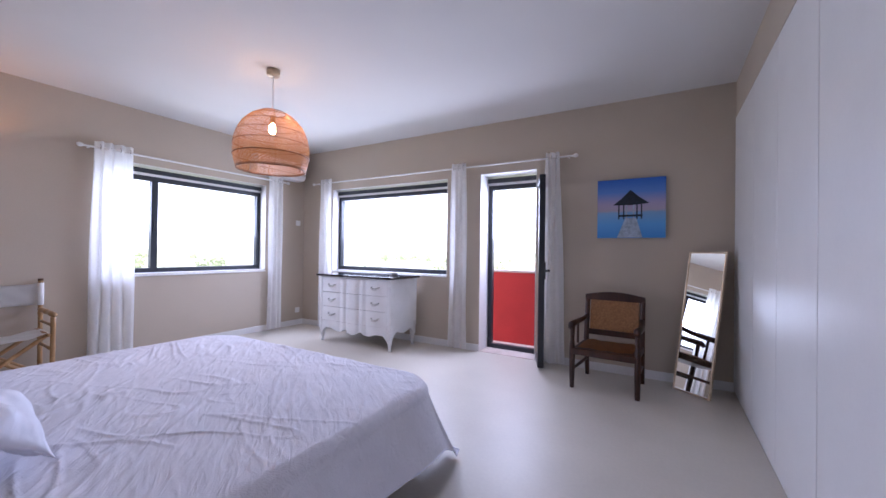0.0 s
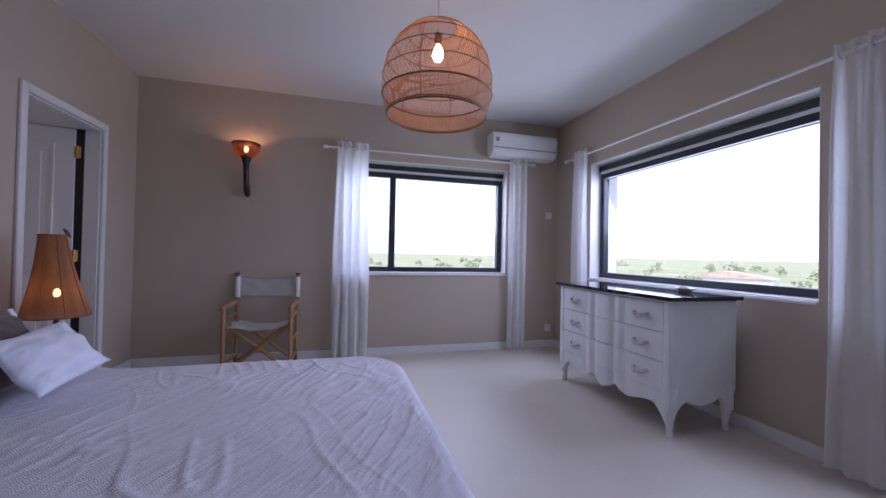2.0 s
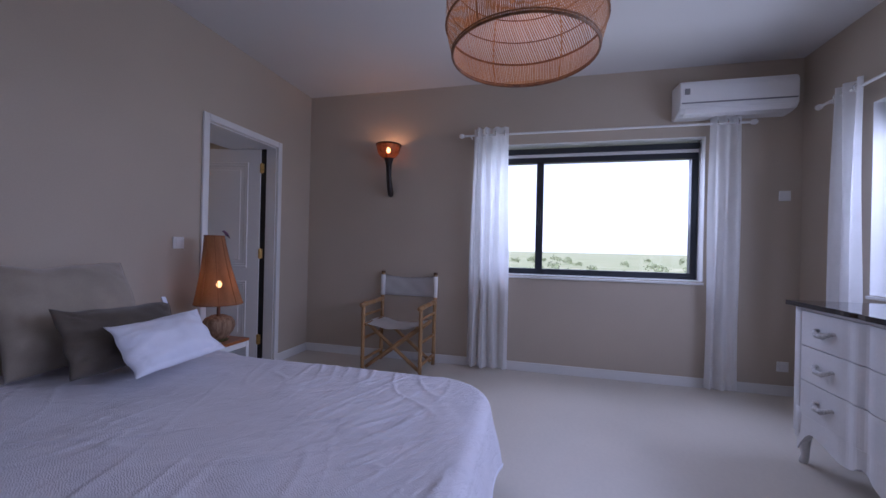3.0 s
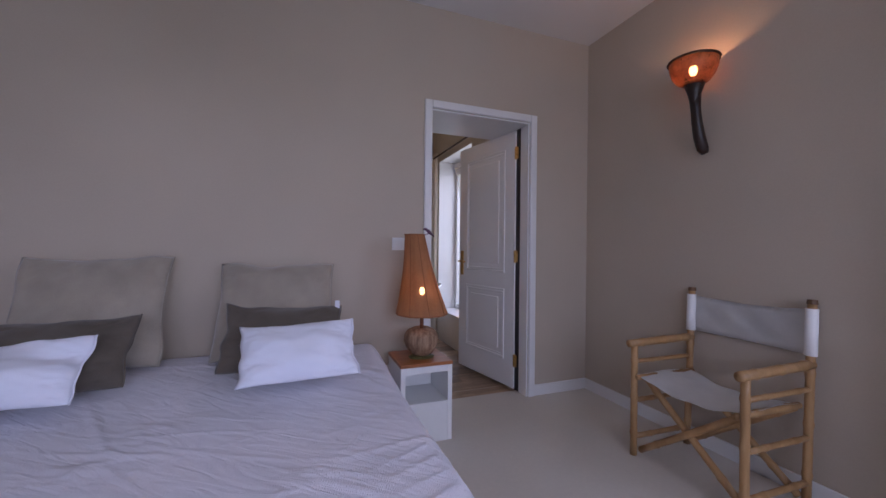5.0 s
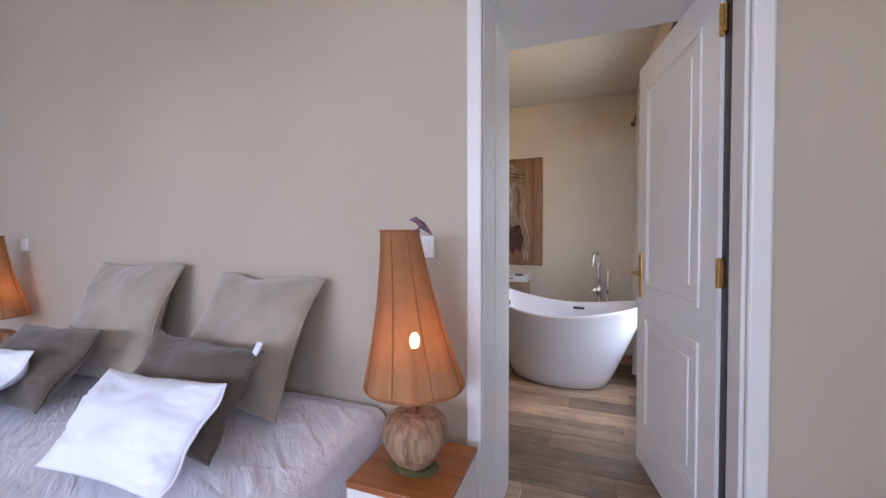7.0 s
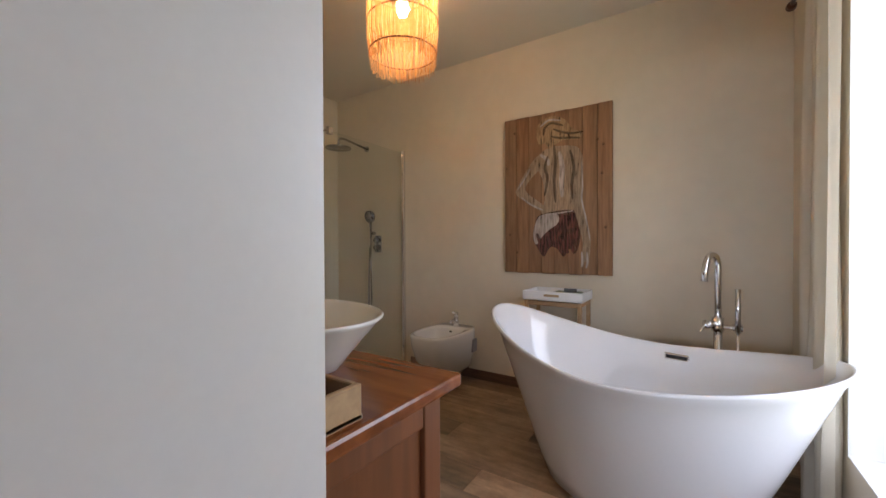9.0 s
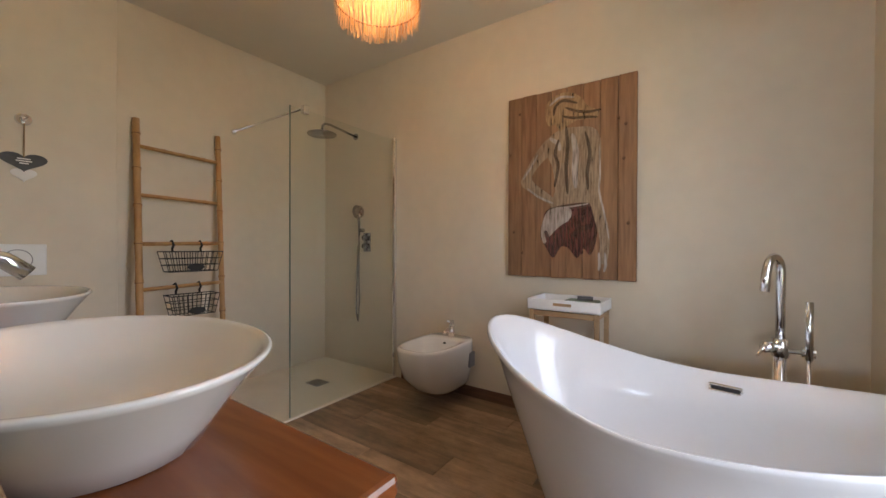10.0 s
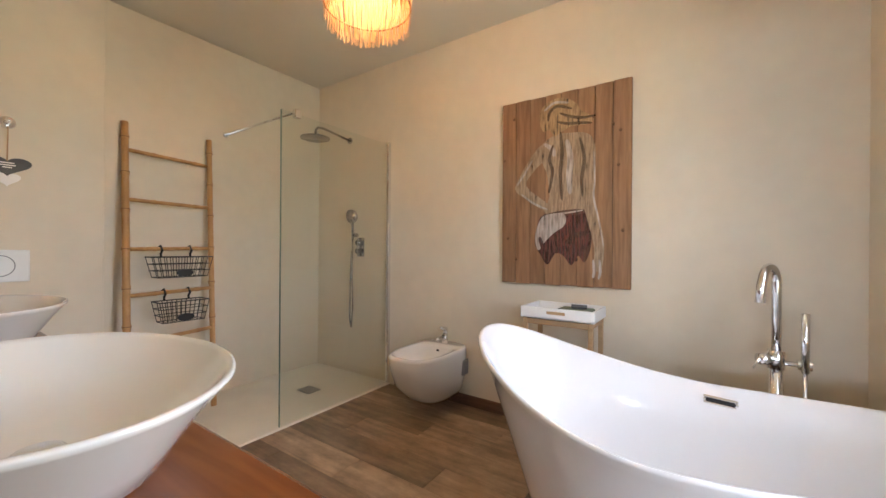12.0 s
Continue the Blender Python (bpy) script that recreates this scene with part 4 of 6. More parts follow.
# ---- nightstands and lamps ----
def nightstand(x, y):
    s = root("nightstand", pose(x, y, 0), "narrow white nightstand with orange wood top", "nightstand", "nightstands by the bed")
    w, d, h = 0.157, 0.157, 0.445
    part("side_panel", B((-w, -d, 0), (-w + 0.028, d, h), 0.003), M_TRIM, s)
    part("side_panel", B((w - 0.028, -d, 0), (w, d, h), 0.003), M_TRIM, s)
    part("front_panel", B((-w + 0.028, d - 0.02, 0), (w - 0.028, d - 0.001, 0.235), 0.002, 1), M_TRIM, s)
    part("back_panel", B((-w + 0.028, -d, 0), (w - 0.028, -d + 0.012, h - 0.03)), M_TRIM, s)
    part("shelf", B((-w + 0.028, -d + 0.012, 0.215), (w - 0.028, d - 0.02, 0.233)), M_TRIM, s)
    part("top_rail", B((-w + 0.028, -d, h - 0.04), (w - 0.028, d - 0.001, h - 0.001), 0.002, 1), M_TRIM, s)
    part("wooden_top", B((-w - 0.002, -d - 0.002, h), (w + 0.002, d + 0.002, h + 0.02), 0.003), M_ORANGE, s, "orange hardwood top")


nightstand(-3.287, 0.873)
nightstand(-0.49, 0.80)


def table_lamp(m, bird):
    t = root("table_lamp", m, "bedside lamp with coconut base and rust silk shade", "table lamp", "bedside lamps")
    part("foot", LT([(0, 0), (0.066, 0), (0.07, 0.006), (0.055, 0.014), (0, 0.014)], 24, sx=1.15, sy=0.85), mat("mossy_resin_foot", (0.10, 0.085, 0.03), 0.5, vary=0.3, scale=20, bump=0.4, bscale=60), t)
    bm = LT([(0, 0.008), (0.036, 0.010), (0.066, 0.032), (0.092, 0.068), (0.105, 0.105), (0.102, 0.138), (0.083, 0.166), (0.05, 0.182), (0.022, 0.178), (0, 0.172)], 48)
    for v in bm.verts:
        a = math.atan2(v.co.y, v.co.x)
        r = 1 + 0.035 * math.cos(3 * a + 0.5) + 0.012 * math.cos(11 * a) + 0.012 * noise.noise(v.co * 22)
        v.co.x *= r
        v.co.y *= r
    part("coconut", bm, M_COCO, t, "whole coconut husk", True)
    part("stem", TB([(0, 0, 0.168), (0, 0, 0.38)], 0.012, 10), M_ORANGE_P, t)
    seg, sh = 40, bmesh.new()
    rings = []
    for k in range(14):
        v = k / 13
        rad = 0.158 - 0.098 * v - 0.012 * math.sin(v * math.pi)
        row = []
        for i in range(seg):
            a = 2 * math.pi * i / seg
            scallop = 1 - 0.035 * abs(math.cos(a * 4)) ** 6 * (0.4 + 0.6 * (1 - v))
            dip = -0.012 * abs(math.cos(a * 4)) ** 2 * (1 - v) ** 4
            row.append(sh.verts.new((0.05 * v + rad * scallop * math.cos(a), rad * scallop * math.sin(a), 0.272 + dip + 0.475 * v)))
        rings.append(row)
    for p, q in zip(rings, rings[1:]):
        for i in range(seg):
            sh.faces.new((p[i], p[(i + 1) % seg], q[(i + 1) % seg], q[i]))
    shade = part("shade", sh, M_SHADE, t, "tapered rust silk shade", True)
    for i in range(8):
        a = 2 * math.pi * (i + 0.0) / 8
        pts = []
        for k in range(7):
            v = k / 6
            rad = (0.158 - 0.098 * v - 0.012 * math.sin(v * math.pi)) * (1 - 0.035 * (0.4 + 0.6 * (1 - v))) + 0.001
            pts.append((0.05 * v + rad * math.cos(a), rad * math.sin(a), 0.263 + 0.009 * min(1, 4 * v) + 0.475 * v))
        part("seam", TB(pts, 0.0026, 6), mat("brown_seam", (0.27, 0.11, 0.04), 0.8) if i == 0 and not bpy.data.materials.get("brown_seam") else bpy.data.materials["brown_seam"], shade)
    part("rim_band", ring((0.05, 0, 0.745), 0.061, 0.004), bpy.data.materials["brown_seam"], shade)
    part("rim_band", ring((0, 0, 0.267), 0.154, 0.005), bpy.data.materials["brown_seam"], shade)
    part("bulb", LT([(0, 0.375), (0.010, 0.38), (0.016, 0.395), (0.015, 0.412), (0.009, 0.424), (0, 0.428)], 16), M_BULB_T, t, "glowing warm bulb", True)
    if bird:
        bb = TB([(-0.068, 0.02, 0.732), (-0.056, 0.02, 0.744), (-0.038, 0.02, 0.760), (-0.025, 0.02, 0.771), (-0.017, 0.02, 0.776)], [0.002, 0.006, 0.011, 0.010, 0.006], 10)
        tube(bb, [(-0.020, 0.02, 0.775), (-0.012, 0.02, 0.780), (-0.005, 0.02, 0.780), (0.007, 0.02, 0.778)], [0.008, 0.009, 0.006, 0.001], 8)
        for x in (-0.040, -0.033):
            tube(bb, [(x, 0.022, 0.757), (x + 0.026, 0.026, 0.744)], 0.0015, 5)
        part("bird_ornament", bb, mat("purple_feather_ornament", (0.13, 0.06, 0.10), 0.6, vary=0.3, scale=60), t, "tiny purple bird figure on the rim", True)


table_lamp(pose(-3.293, 0.897, 0.465), True)
table_lamp(pose(-0.49, 0.80, 0.465, 0, 0, -6), False)


# ---- wall fittings ----
def switch(m, label, socket=False):
    s = root("wall_socket" if socket else "light_switch", m, label, "socket" if socket else "switch")
    part("plate", B((-0.042, 0, -0.042), (0.042, 0.009, 0.042), 0.004), M_PLASTIC, s)
    if socket:
        part("plug", TB([(0, 0.009, 0), (0, 0.035, 0)], [0.02, 0.016], 14), M_BLACK, s, "black plug")
        part("cord", TB([(0, 0.033, 0), (0.01, 0.05, -0.05), (0.03, 0.04, -0.18), (0, 0.03, -0.26), (-0.06, 0.04, -0.295), (-0.1, 0.06, -0.295)], 0.0035, 6), M_BLACK, s)
    else:
        part("rocker", B((-0.025, 0.008, -0.026), (0.025, 0.013, 0.026), 0.002, 1), M_PLASTIC, s)


switch(pose(-3.209, S, 1.156), "white rocker switch beside the bathroom door")
switch(pose(-0.405, S, 1.157), "white rocker switch over the nightstand")
switch(pose(-3.12, S, 0.31), "white socket with a black plug by the bed", True)
switch(pose(W, 5.08, 1.66, 0, 0, -90), "white thermostat plate near the corner")
switch(pose(W, 5.09, 0.24, 0, 0, -90), "white socket plate near the corner")

ac = root("air_conditioner", pose(W, 4.64, 2.46), "white split air conditioner high on the wall", "air conditioner")
prof = [(0, -0.14), (0.11, -0.14), (0.175, -0.125), (0.205, -0.085), (0.208, 0.09), (0.19, 0.135), (0, 0.145)]
ab = prism(bmesh.new(), prof, -0.42, 0.42)
bmesh.ops.bevel(ab, geom=ab.edges[:], offset=0.008, segments=2, affect="EDGES")
part("casing", ab, M_PLASTIC, ac)
part("front_flap", B((0.19, -0.405, -0.055), (0.214, 0.405, -0.045), 0.003), M_GREY, ac)
part("louvre", prism(bmesh.new(), [(0.13, -0.142), (0.182, -0.128), (0.198, -0.10), (0.203, -0.102), (0.187, -0.133), (0.13, -0.147)], -0.38, 0.38), M_TRIM, ac)
part("badge", B((0.206, -0.385, 0.02), (0.212, -0.345, 0.07), 0.003), M_GREY, ac, "small grey badge")

M_EBONY = mat("near_black_turned_wood", (0.022, 0.011, 0.007), 0.4, vary=0.2, scale=12, bump=0.1, bscale=60)
sc = root("wall_sconce", pose(W, 1.60, 2.17), "torch-shaped wall lamp with glowing red-brown bowl", "wall lamp")
part("bowl", LT([(0.045, -0.105), (0.08, -0.085), (0.106, -0.05), (0.119, -0.01), (0.123, 0.03), (0.120, 0.03), (0.115, -0.008), (0.102, -0.047), (0.077, -0.08), (0.043, -0.10)], 28, (0.125, 0, 0)), M_SCONCE, sc, "glowing red-brown bowl", True)
part("rim", ring((0.125, 0, 0.03), 0.125, 0.007), M_EBONY, sc)
part("cup", LT([(0.022, -0.20), (0.034, -0.15), (0.055, -0.09), (0.05, -0.085), (0, -0.09)], 20, (0.115, 0, 0)), M_EBONY, sc, "", True)
part("stem", TB([(0.112, 0, -0.15), (0.104, 0, -0.23), (0.092, 0, -0.31), (0.074, 0.002, -0.39), (0.048, 0.003, -0.455), (0.030, 0.003, -0.478)], [0.032, 0.026, 0.027, 0.030, 0.030, 0.020], 14), M_EBONY, sc, "dark turned stem", True)
part("bulb", LT([(0, -0.05), (0.014, -0.045), (0.021, -0.02), (0.016, 0.0), (0, 0.008)], 16, (0.125, 0, 0)), M_BULB_S, sc, "glowing warm bulb", True)

# ---- rattan pendant ----
pl = root("pendant_lamp", pose(-2.57, 3.02, 0.03), "domed rattan pendant lamp hung by a cord", "pendant lamp")
part("ceiling_rose", LT([(0, 2.715), (0.048, 2.715), (0.055, 2.724), (0.056, 2.77), (0, 2.77)], 24), M_CHAMP, pl, "round metal ceiling rose", True)
part("cord", TB([(0, 0, 2.36), (0, 0, 2.727)], 0.004, 6), M_TRIM, pl)
part("lamp_holder", LT([(0, 2.370), (0.018, 2.365), (0.023, 2.33), (0.02, 2.300), (0, 2.300)], 14), M_NODE, pl)
part("bulb", LT([(0, 2.205), (0.018, 2.210), (0.031, 2.235), (0.028, 2.262), (0.016, 2.292), (0, 2.300)], 18), M_BULB, pl, "glowing warm bulb", True)


def dome(v):
    """Radius and height of the lamp at v, 0 at the mouth to 1 at the crown."""
    z = 1.89 + 0.515 * v
    if v < 0.30:
        r = 0.280 + 0.030 * math.sin(v / 0.30 * math.pi / 2)
    else:
        r = 0.310 * math.sqrt(max(0, 1 - ((v - 0.30) / 0.715) ** 2.15))
    return r, z


for v, r in ((0.0, 0.005), (0.02, 0.003), (0.22, 0.005), (0.42, 0.003), (0.60, 0.003), (0.77, 0.003), (0.90, 0.003), (0.975, 0.004)):
    R, z = dome(v)
    part("hoop", ring((0, 0, z), R, r, seg=48), M_RATTAN_D, pl)
wv, wf = [], []


def ribbon(pts, width):
    k = len(wv)
    for i, p in enumerate(pts):
        d = (pts[min(i + 1, len(pts) - 1)] - pts[max(i - 1, 0)]).normalized()
        out = Vector((p.x, p.y, 0)).normalized()
        s = d.cross(out).normalized() * width / 2
        wv.extend((p - s, p + s))
    for i in range(len(pts) - 1):
        wf.append((k + 2 * i, k + 2 * i + 1, k + 2 * i + 3, k + 2 * i + 2))


for lo, hi, lean, cnt in ((0.0, 0.22, 0.03, 250), (0.22, 0.42, 0.13, 175), (0.42, 0.60, 0.14, 175), (0.60, 0.77, 0.16, 160), (0.77, 0.90, 0.20, 130), (0.90, 0.975, 0.22, 90)):
    for k in range(cnt):
        a0 = 2 * math.pi * (k + rng.uniform(-0.12, 0.12)) / cnt
        pts = []
        for j in range(6):
            R, z = dome(lo + (hi - lo) * j / 5)
            a = a0 + lean * j / 5
            pts.append(Vector((R * math.cos(a), R * math.sin(a), z)))
        ribbon(pts, 0.0046)
for k in range(6):
    a0 = 2 * math.pi * (k + 0.3) / 6 + 0.2
    ribbon([Vector((dome(v)[0] * 0.99 * math.cos(a0), dome(v)[0] * 0.99 * math.sin(a0), dome(v)[1])) for v in [i / 14 * 0.98 for i in range(15)]], 0.006)
me = bpy.data.meshes.new("weave")
me.from_pydata(wv, [], wf)
me.materials.append(M_RATTAN)
wo = new("weave", me)
wo.parent = pl
tagged(wo, "fine slanted rattan strands", "", "", "stuff")


# ---- bamboo director's chair ----
def bamboo(bm, a, b, r, nodes=3):
    """A bamboo cane with swollen nodes from a to b."""
    a, b = Vector(a), Vector(b)
    pts, rs = [a], [r]
    for k in range(1, nodes + 1):
        f = (k - 0.4) / nodes
        for o, q in ((-0.018, 1.0), (-0.005, 1.14), (0.005, 1.16), (0.018, 1.0)):
            pts.append(a.lerp(b, f) + (b - a).normalized() * o)
            rs.append(r * q)
    pts.append(b)
    rs.append(r)
    return tube(bm, pts, rs, 10)


def cane(name, a, b, r, parent, material=None, nodes=3):
    return part(name, bamboo(bmesh.new(), a, b, r, nodes), material or M_BAMBOO, parent, "", True)


dc = root("director_chair", pose(-4.53, 1.815, 0, 0, 0, 88), "bamboo folding chair with white canvas seat and back", "chair")
# local: x across, front at -y
HX, FY, KY = 0.285, 0.21, 0.19
for sx in (-1, 1):
    cane("front_leg", (sx * HX, -FY, 0), (sx * HX, -FY, 0.60), 0.018, dc)
    cane("back_post", (sx * HX, KY, 0), (sx * HX, KY + 0.03, 0.90), 0.018, dc, None, 4)
    cane("armrest", (sx * HX, -FY - 0.04, 0.615), (sx * HX, KY + 0.03, 0.625), 0.021, dc)
    cane("side_rail", (sx * HX, -FY, 0.515), (sx * HX, KY + 0.02, 0.515), 0.012, dc, None, 2)
    cane("side_rail", (sx * HX, -FY, 0.30), (sx * HX, KY, 0.30), 0.013, dc, None, 2)
    cane("floor_rail", (sx * HX, -FY, 0.10), (sx * HX, KY, 0.10), 0.014, dc, None, 2)
    cane("seat_rail", (sx * (HX - 0.03), -FY - 0.01, 0.435), (sx * (HX - 0.03), KY, 0.435), 0.015, dc, None, 2)
    part("post_cap", TB([(sx * HX, KY + 0.03, 0.895), (sx * HX, KY + 0.031, 0.915)], [0.021, 0.019], 10), M_NODE, dc)
for y in (-FY + 0.03, KY - 0.03):
    cane("cross_brace", (-HX + 0.02, y, 0.03), (HX - 0.03, y, 0.43), 0.017, dc)
    cane("cross_brace", (HX - 0.02, y + 0.02, 0.03), (-HX + 0.03, y + 0.02, 0.43), 0.017, dc)


def sling(w, d0, d1, sag, put, n=20, m=8, thick=0.004):
    bm, top = bmesh.new(), []
    for j in range(m + 1):
        row = []
        for i in range(n + 1):
            u = 2 * i / n - 1
            row.append(bm.verts.new(put(u * w, d0 + (d1 - d0) * j / m, -sag * (1 - u * u) + 0.004 * math.sin(9 * u + j))))
        top.append(row)
    for p, q in zip(top, top[1:]):
        for i in range(n):
            bm.faces.new((p[i], p[i + 1], q[i + 1], q[i]))
    bmesh.ops.solidify(bm, geom=bm.faces[:], thickness=thick)
    return bm


part("canvas_seat", sling(HX - 0.02, -FY, KY - 0.02, 0.045, lambda a, b, c: (a, b, 0.452 + c)), M_CANVAS, dc, "white canvas seat", True)
part("canvas_back", sling(HX + 0.005, 0.665, 0.875, 0.018, lambda a, b, c: (a, KY + 0.028 - c, b - 0.02 * (1 - (a / HX) ** 2) * (b - 0.665) / 0.21)), M_CANVAS, dc, "white canvas back sling", True)
for sx in (-1, 1):
    part("canvas_sleeve", TB([(sx * HX, KY + 0.022, 0.665), (sx * HX, KY + 0.029, 0.875)], 0.024, 12), M_CANVAS, dc, "", True)

# ---- mahogany armchair ----
am = root("armchair", pose(-0.03, 4.76, 0, 0, 0, -4), "dark mahogany armchair with cane seat and back", "armchair")
AX = 0.27
for sx in (-1, 1):
    part("front_leg", TB([(sx * AX, -0.24, 0), (sx * AX, -0.24, 0.10), (sx * AX, -0.24, 0.36), (sx * AX, -0.24, 0.44), (sx * AX, -0.235, 0.55)], [0.02, 0.024, 0.027, 0.018, 0.022], 8), M_MAHOG, am)
    part("back_leg", TB([(sx * (AX - 0.02), 0.25, 0), (sx * (AX - 0.02), 0.19, 0.34), (sx * (AX - 0.02), 0.21, 0.55), (sx * (AX - 0.02), 0.25, 0.80)], [0.02, 0.026, 0.024, 0.022], 8), M_MAHOG, am)
    ar = TB([(sx * AX, -0.30, 0.555), (sx * AX, -0.26, 0.575), (sx * (AX + 0.01), -0.1, 0.575), (sx * (AX - 0.01), 0.1, 0.58), (sx * (AX - 0.02), 0.22, 0.60)], [0.022, 0.032, 0.027, 0.022, 0.02], 10)
    part("armrest", ar, M_MAHOG, am, "", True)
    part("side_stretcher", TB([(sx * (AX - 0.005), -0.24, 0.17), (sx * (AX - 0.02), 0.22, 0.17)], 0.014, 8), M_MAHOG, am)
    part("side_spindle", TB([(sx * AX, -0.05, 0.37), (sx * AX, -0.05, 0.57)], [0.012, 0.012], 8), M_MAHOG, am)
part("seat_frame", B((-AX, -0.265, 0.305), (AX, 0.22, 0.365), 0.01), M_MAHOG, am)
part("cane_seat", sling(AX - 0.045, -0.225, 0.18, 0.006, lambda a, b, c: (a, b, 0.376 + c)), M_CANE, am, "woven cane seat")
part("back_rail", B((-AX + 0.03, 0.19, 0.42), (AX - 0.03, 0.225, 0.475), 0.008), M_MAHOG, am)
top = [(-AX + 0.0, 0.765)] + [(-AX + 2 * AX * k / 12, 0.815 + 0.035 * math.sin(math.pi * k / 12)) for k in range(13)] + [(AX, 0.765)]
part("crest_rail", prism(bmesh.new(), top, 0.225, 0.258), M_MAHOG, am)
cb = part("cane_back", B((-AX + 0.05, -0.006, 0), (AX - 0.05, 0.006, 0.31)), M_CANE, am, "woven cane back panel")
cb.matrix_local = pose(0, 0.213, 0.468, -6.5, 0, 0)
part("back_stretcher", TB([(-AX + 0.02, 0.22, 0.2), (AX - 0.02, 0.22, 0.2)], 0.013, 8), M_MAHOG, am)

# ---- leaning mirror ----
mx = Vector((0.77, -0.56, 0)).normalized()
mz = Vector((0.155, 0.165, 1.25))
mz = (mz - mx * mz.dot(mx)).normalized()
my = mz.cross(mx)
MIRROR_POSE = Matrix.Translation((0.617, 4.895, 0.002)) @ Matrix((mx, my, mz)).transposed().to_4x4()
mi = root("standing_mirror", MIRROR_POSE, "tall narrow mirror leaning into the corner", "mirror")
part("mirror_frame", frame_bars(-0.165, 0.165, 0.004, 1.275, 0.016, lambda a, b, c, d: ((a, -0.012, b), (c, 0.014, d))), M_CHAMP, mi, "thin champagne frame")
part("mirror_glass", B((-0.150, -0.004, 0.02), (0.150, 0.002, 1.26)), M_MIRROR, mi)
part("backing", B((-0.150, 0.002, 0.02), (0.150, 0.01, 1.26)), M_BLACK, mi)

# ---- beach picture ----
def sunset_canvas():
    m = bpy.data.materials.new("painted_sea_and_sky")
    m.use_nodes = True
    nt, n = m.node_tree, m.node_tree.nodes
    tc, sep, rp, nz, ad = n.new("ShaderNodeTexCoord"), n.new("ShaderNodeSeparateXYZ"), n.new("ShaderNodeValToRGB"), n.new("ShaderNodeTexNoise"), n.new("ShaderNodeMath")
    mp = n.new("ShaderNodeMapping")
    mp.inputs["Scale"].default_value = (3, 1, 30)
    nt.links.new(tc.outputs["Object"], mp.inputs[0])
    nt.links.new(mp.outputs[0], nz.inputs["Vector"])
    nt.links.new(tc.outputs["Object"], sep.inputs[0])
    mr = n.new("ShaderNodeMapRange")
    mr.inputs["From Min"].default_value, mr.inputs["From Max"].default_value = -0.3, 0.3
    nt.links.new(sep.outputs["Z"], mr.inputs["Value"])
    ad.operation, ad.inputs[1].default_value = "MULTIPLY_ADD", 0.05
    nt.links.new(nz.outputs["Fac"], ad.inputs[0])
    nt.links.new(mr.outputs[0], ad.inputs[2])
    els = rp.color_ramp.elements
    els[0].position, els[0].color = 0.0, (0.05, 0.24, 0.62, 1)
    els[1].position, els[1].color = 1.0, (0.03, 0.13, 0.52, 1)
    for p, c in ((0.25, (0.10, 0.34, 0.70)), (0.45, (0.20, 0.38, 0.62)), (0.49, (0.42, 0.36, 0.46)), (0.60, (0.40, 0.34, 0.50)), (0.80, (0.10, 0.24, 0.62))):
        e = els.new(p)
        e.color = (*c, 1)
    nt.links.new(ad.outputs[0], rp.inputs[0])
    nt.links.new(rp.outputs[0], n["Principled BSDF"].inputs["Base Color"])
    n["Principled BSDF"].inputs["Roughness"].default_value = 0.6
    return m


pc = root("beach_picture", pose(0.108, N - 0.02, 1.69), "blue seascape canvas with a thatched pier hut", "picture")
part("canvas", B((-0.31, -0.018, -0.299), (0.31, 0.018, 0.299), 0.004), sunset_canvas(), pc)
M_INK = mat("dark_thatch_paint", (0.012, 0.02, 0.035), 0.6, vary=0.2, scale=30)
M_PIER = mat("pale_pier_paint", (0.36, 0.43, 0.52), 0.6, vary=0.15, scale=25)
part("hut_roof", prism(bmesh.new(), [(-0.16, 0.035), (-0.08, 0.10), (0.0, 0.185), (0.08, 0.11), (0.17, 0.045), (0.02, 0.03)], -0.0195, -0.018), M_INK, pc)
part("pier", prism(bmesh.new(), [(-0.12, -0.295), (0.11, -0.295), (0.055, -0.10), (-0.045, -0.10)], -0.0195, -0.018), M_PIER, pc)
for x in (-0.105, -0.06, -0.035, 0.03, 0.06, 0.10):
    part("hut_post", prism(bmesh.new(), [(x - 0.006, -0.11), (x + 0.006, -0.11), (x + 0.006, 0.035), (x - 0.006, 0.035)], -0.0200, -0.018), M_PIER if abs(x) < 0.05 else M_INK, pc)
part("hut_rail", prism(bmesh.new(), [(-0.11, -0.085), (0.11, -0.085), (0.11, -0.065), (-0.11, -0.065)], -0.0205, -0.018), M_INK, pc)

# ---- wardrobe ----
ys = [0.632, 1.71, 3.04, 4.37, 5.198]
for k, (a, b) in enumerate(zip(ys, ys[1:])):
    wd = root("wardrobe_unit", pose(E, (a + b) / 2, 0), "tall white built-in wardrobe unit with plain doors", "wardrobe", "built-in wardrobe units")
    hw = (b - a) / 2 - 0.001
    part("carcass", B((0.02, -hw, 0.0), (0.6, hw, 2.488)), M_TRIM, wd)
    nd = 1 if b - a < 0.9 else 2
    for i in range(nd):
        y0 = -hw + 2 * hw * i / nd
        part("door", B((-0.006, y0 + 0.003, 0.06), (0.018, y0 + 2 * hw / nd - 0.003, 2.47), 0.004), M_TRIM, wd)
    part("plinth", B((0.002, -hw, 0), (0.019, hw, 0.055)), M_TRIM, wd)

# ================= bathroom =================
# ---- bathtub ----
tub = root("bathtub", pose(-3.565, -1.515, BF, 0, 0, -10), "white freestanding slipper bathtub with one raised end", "bathtub")


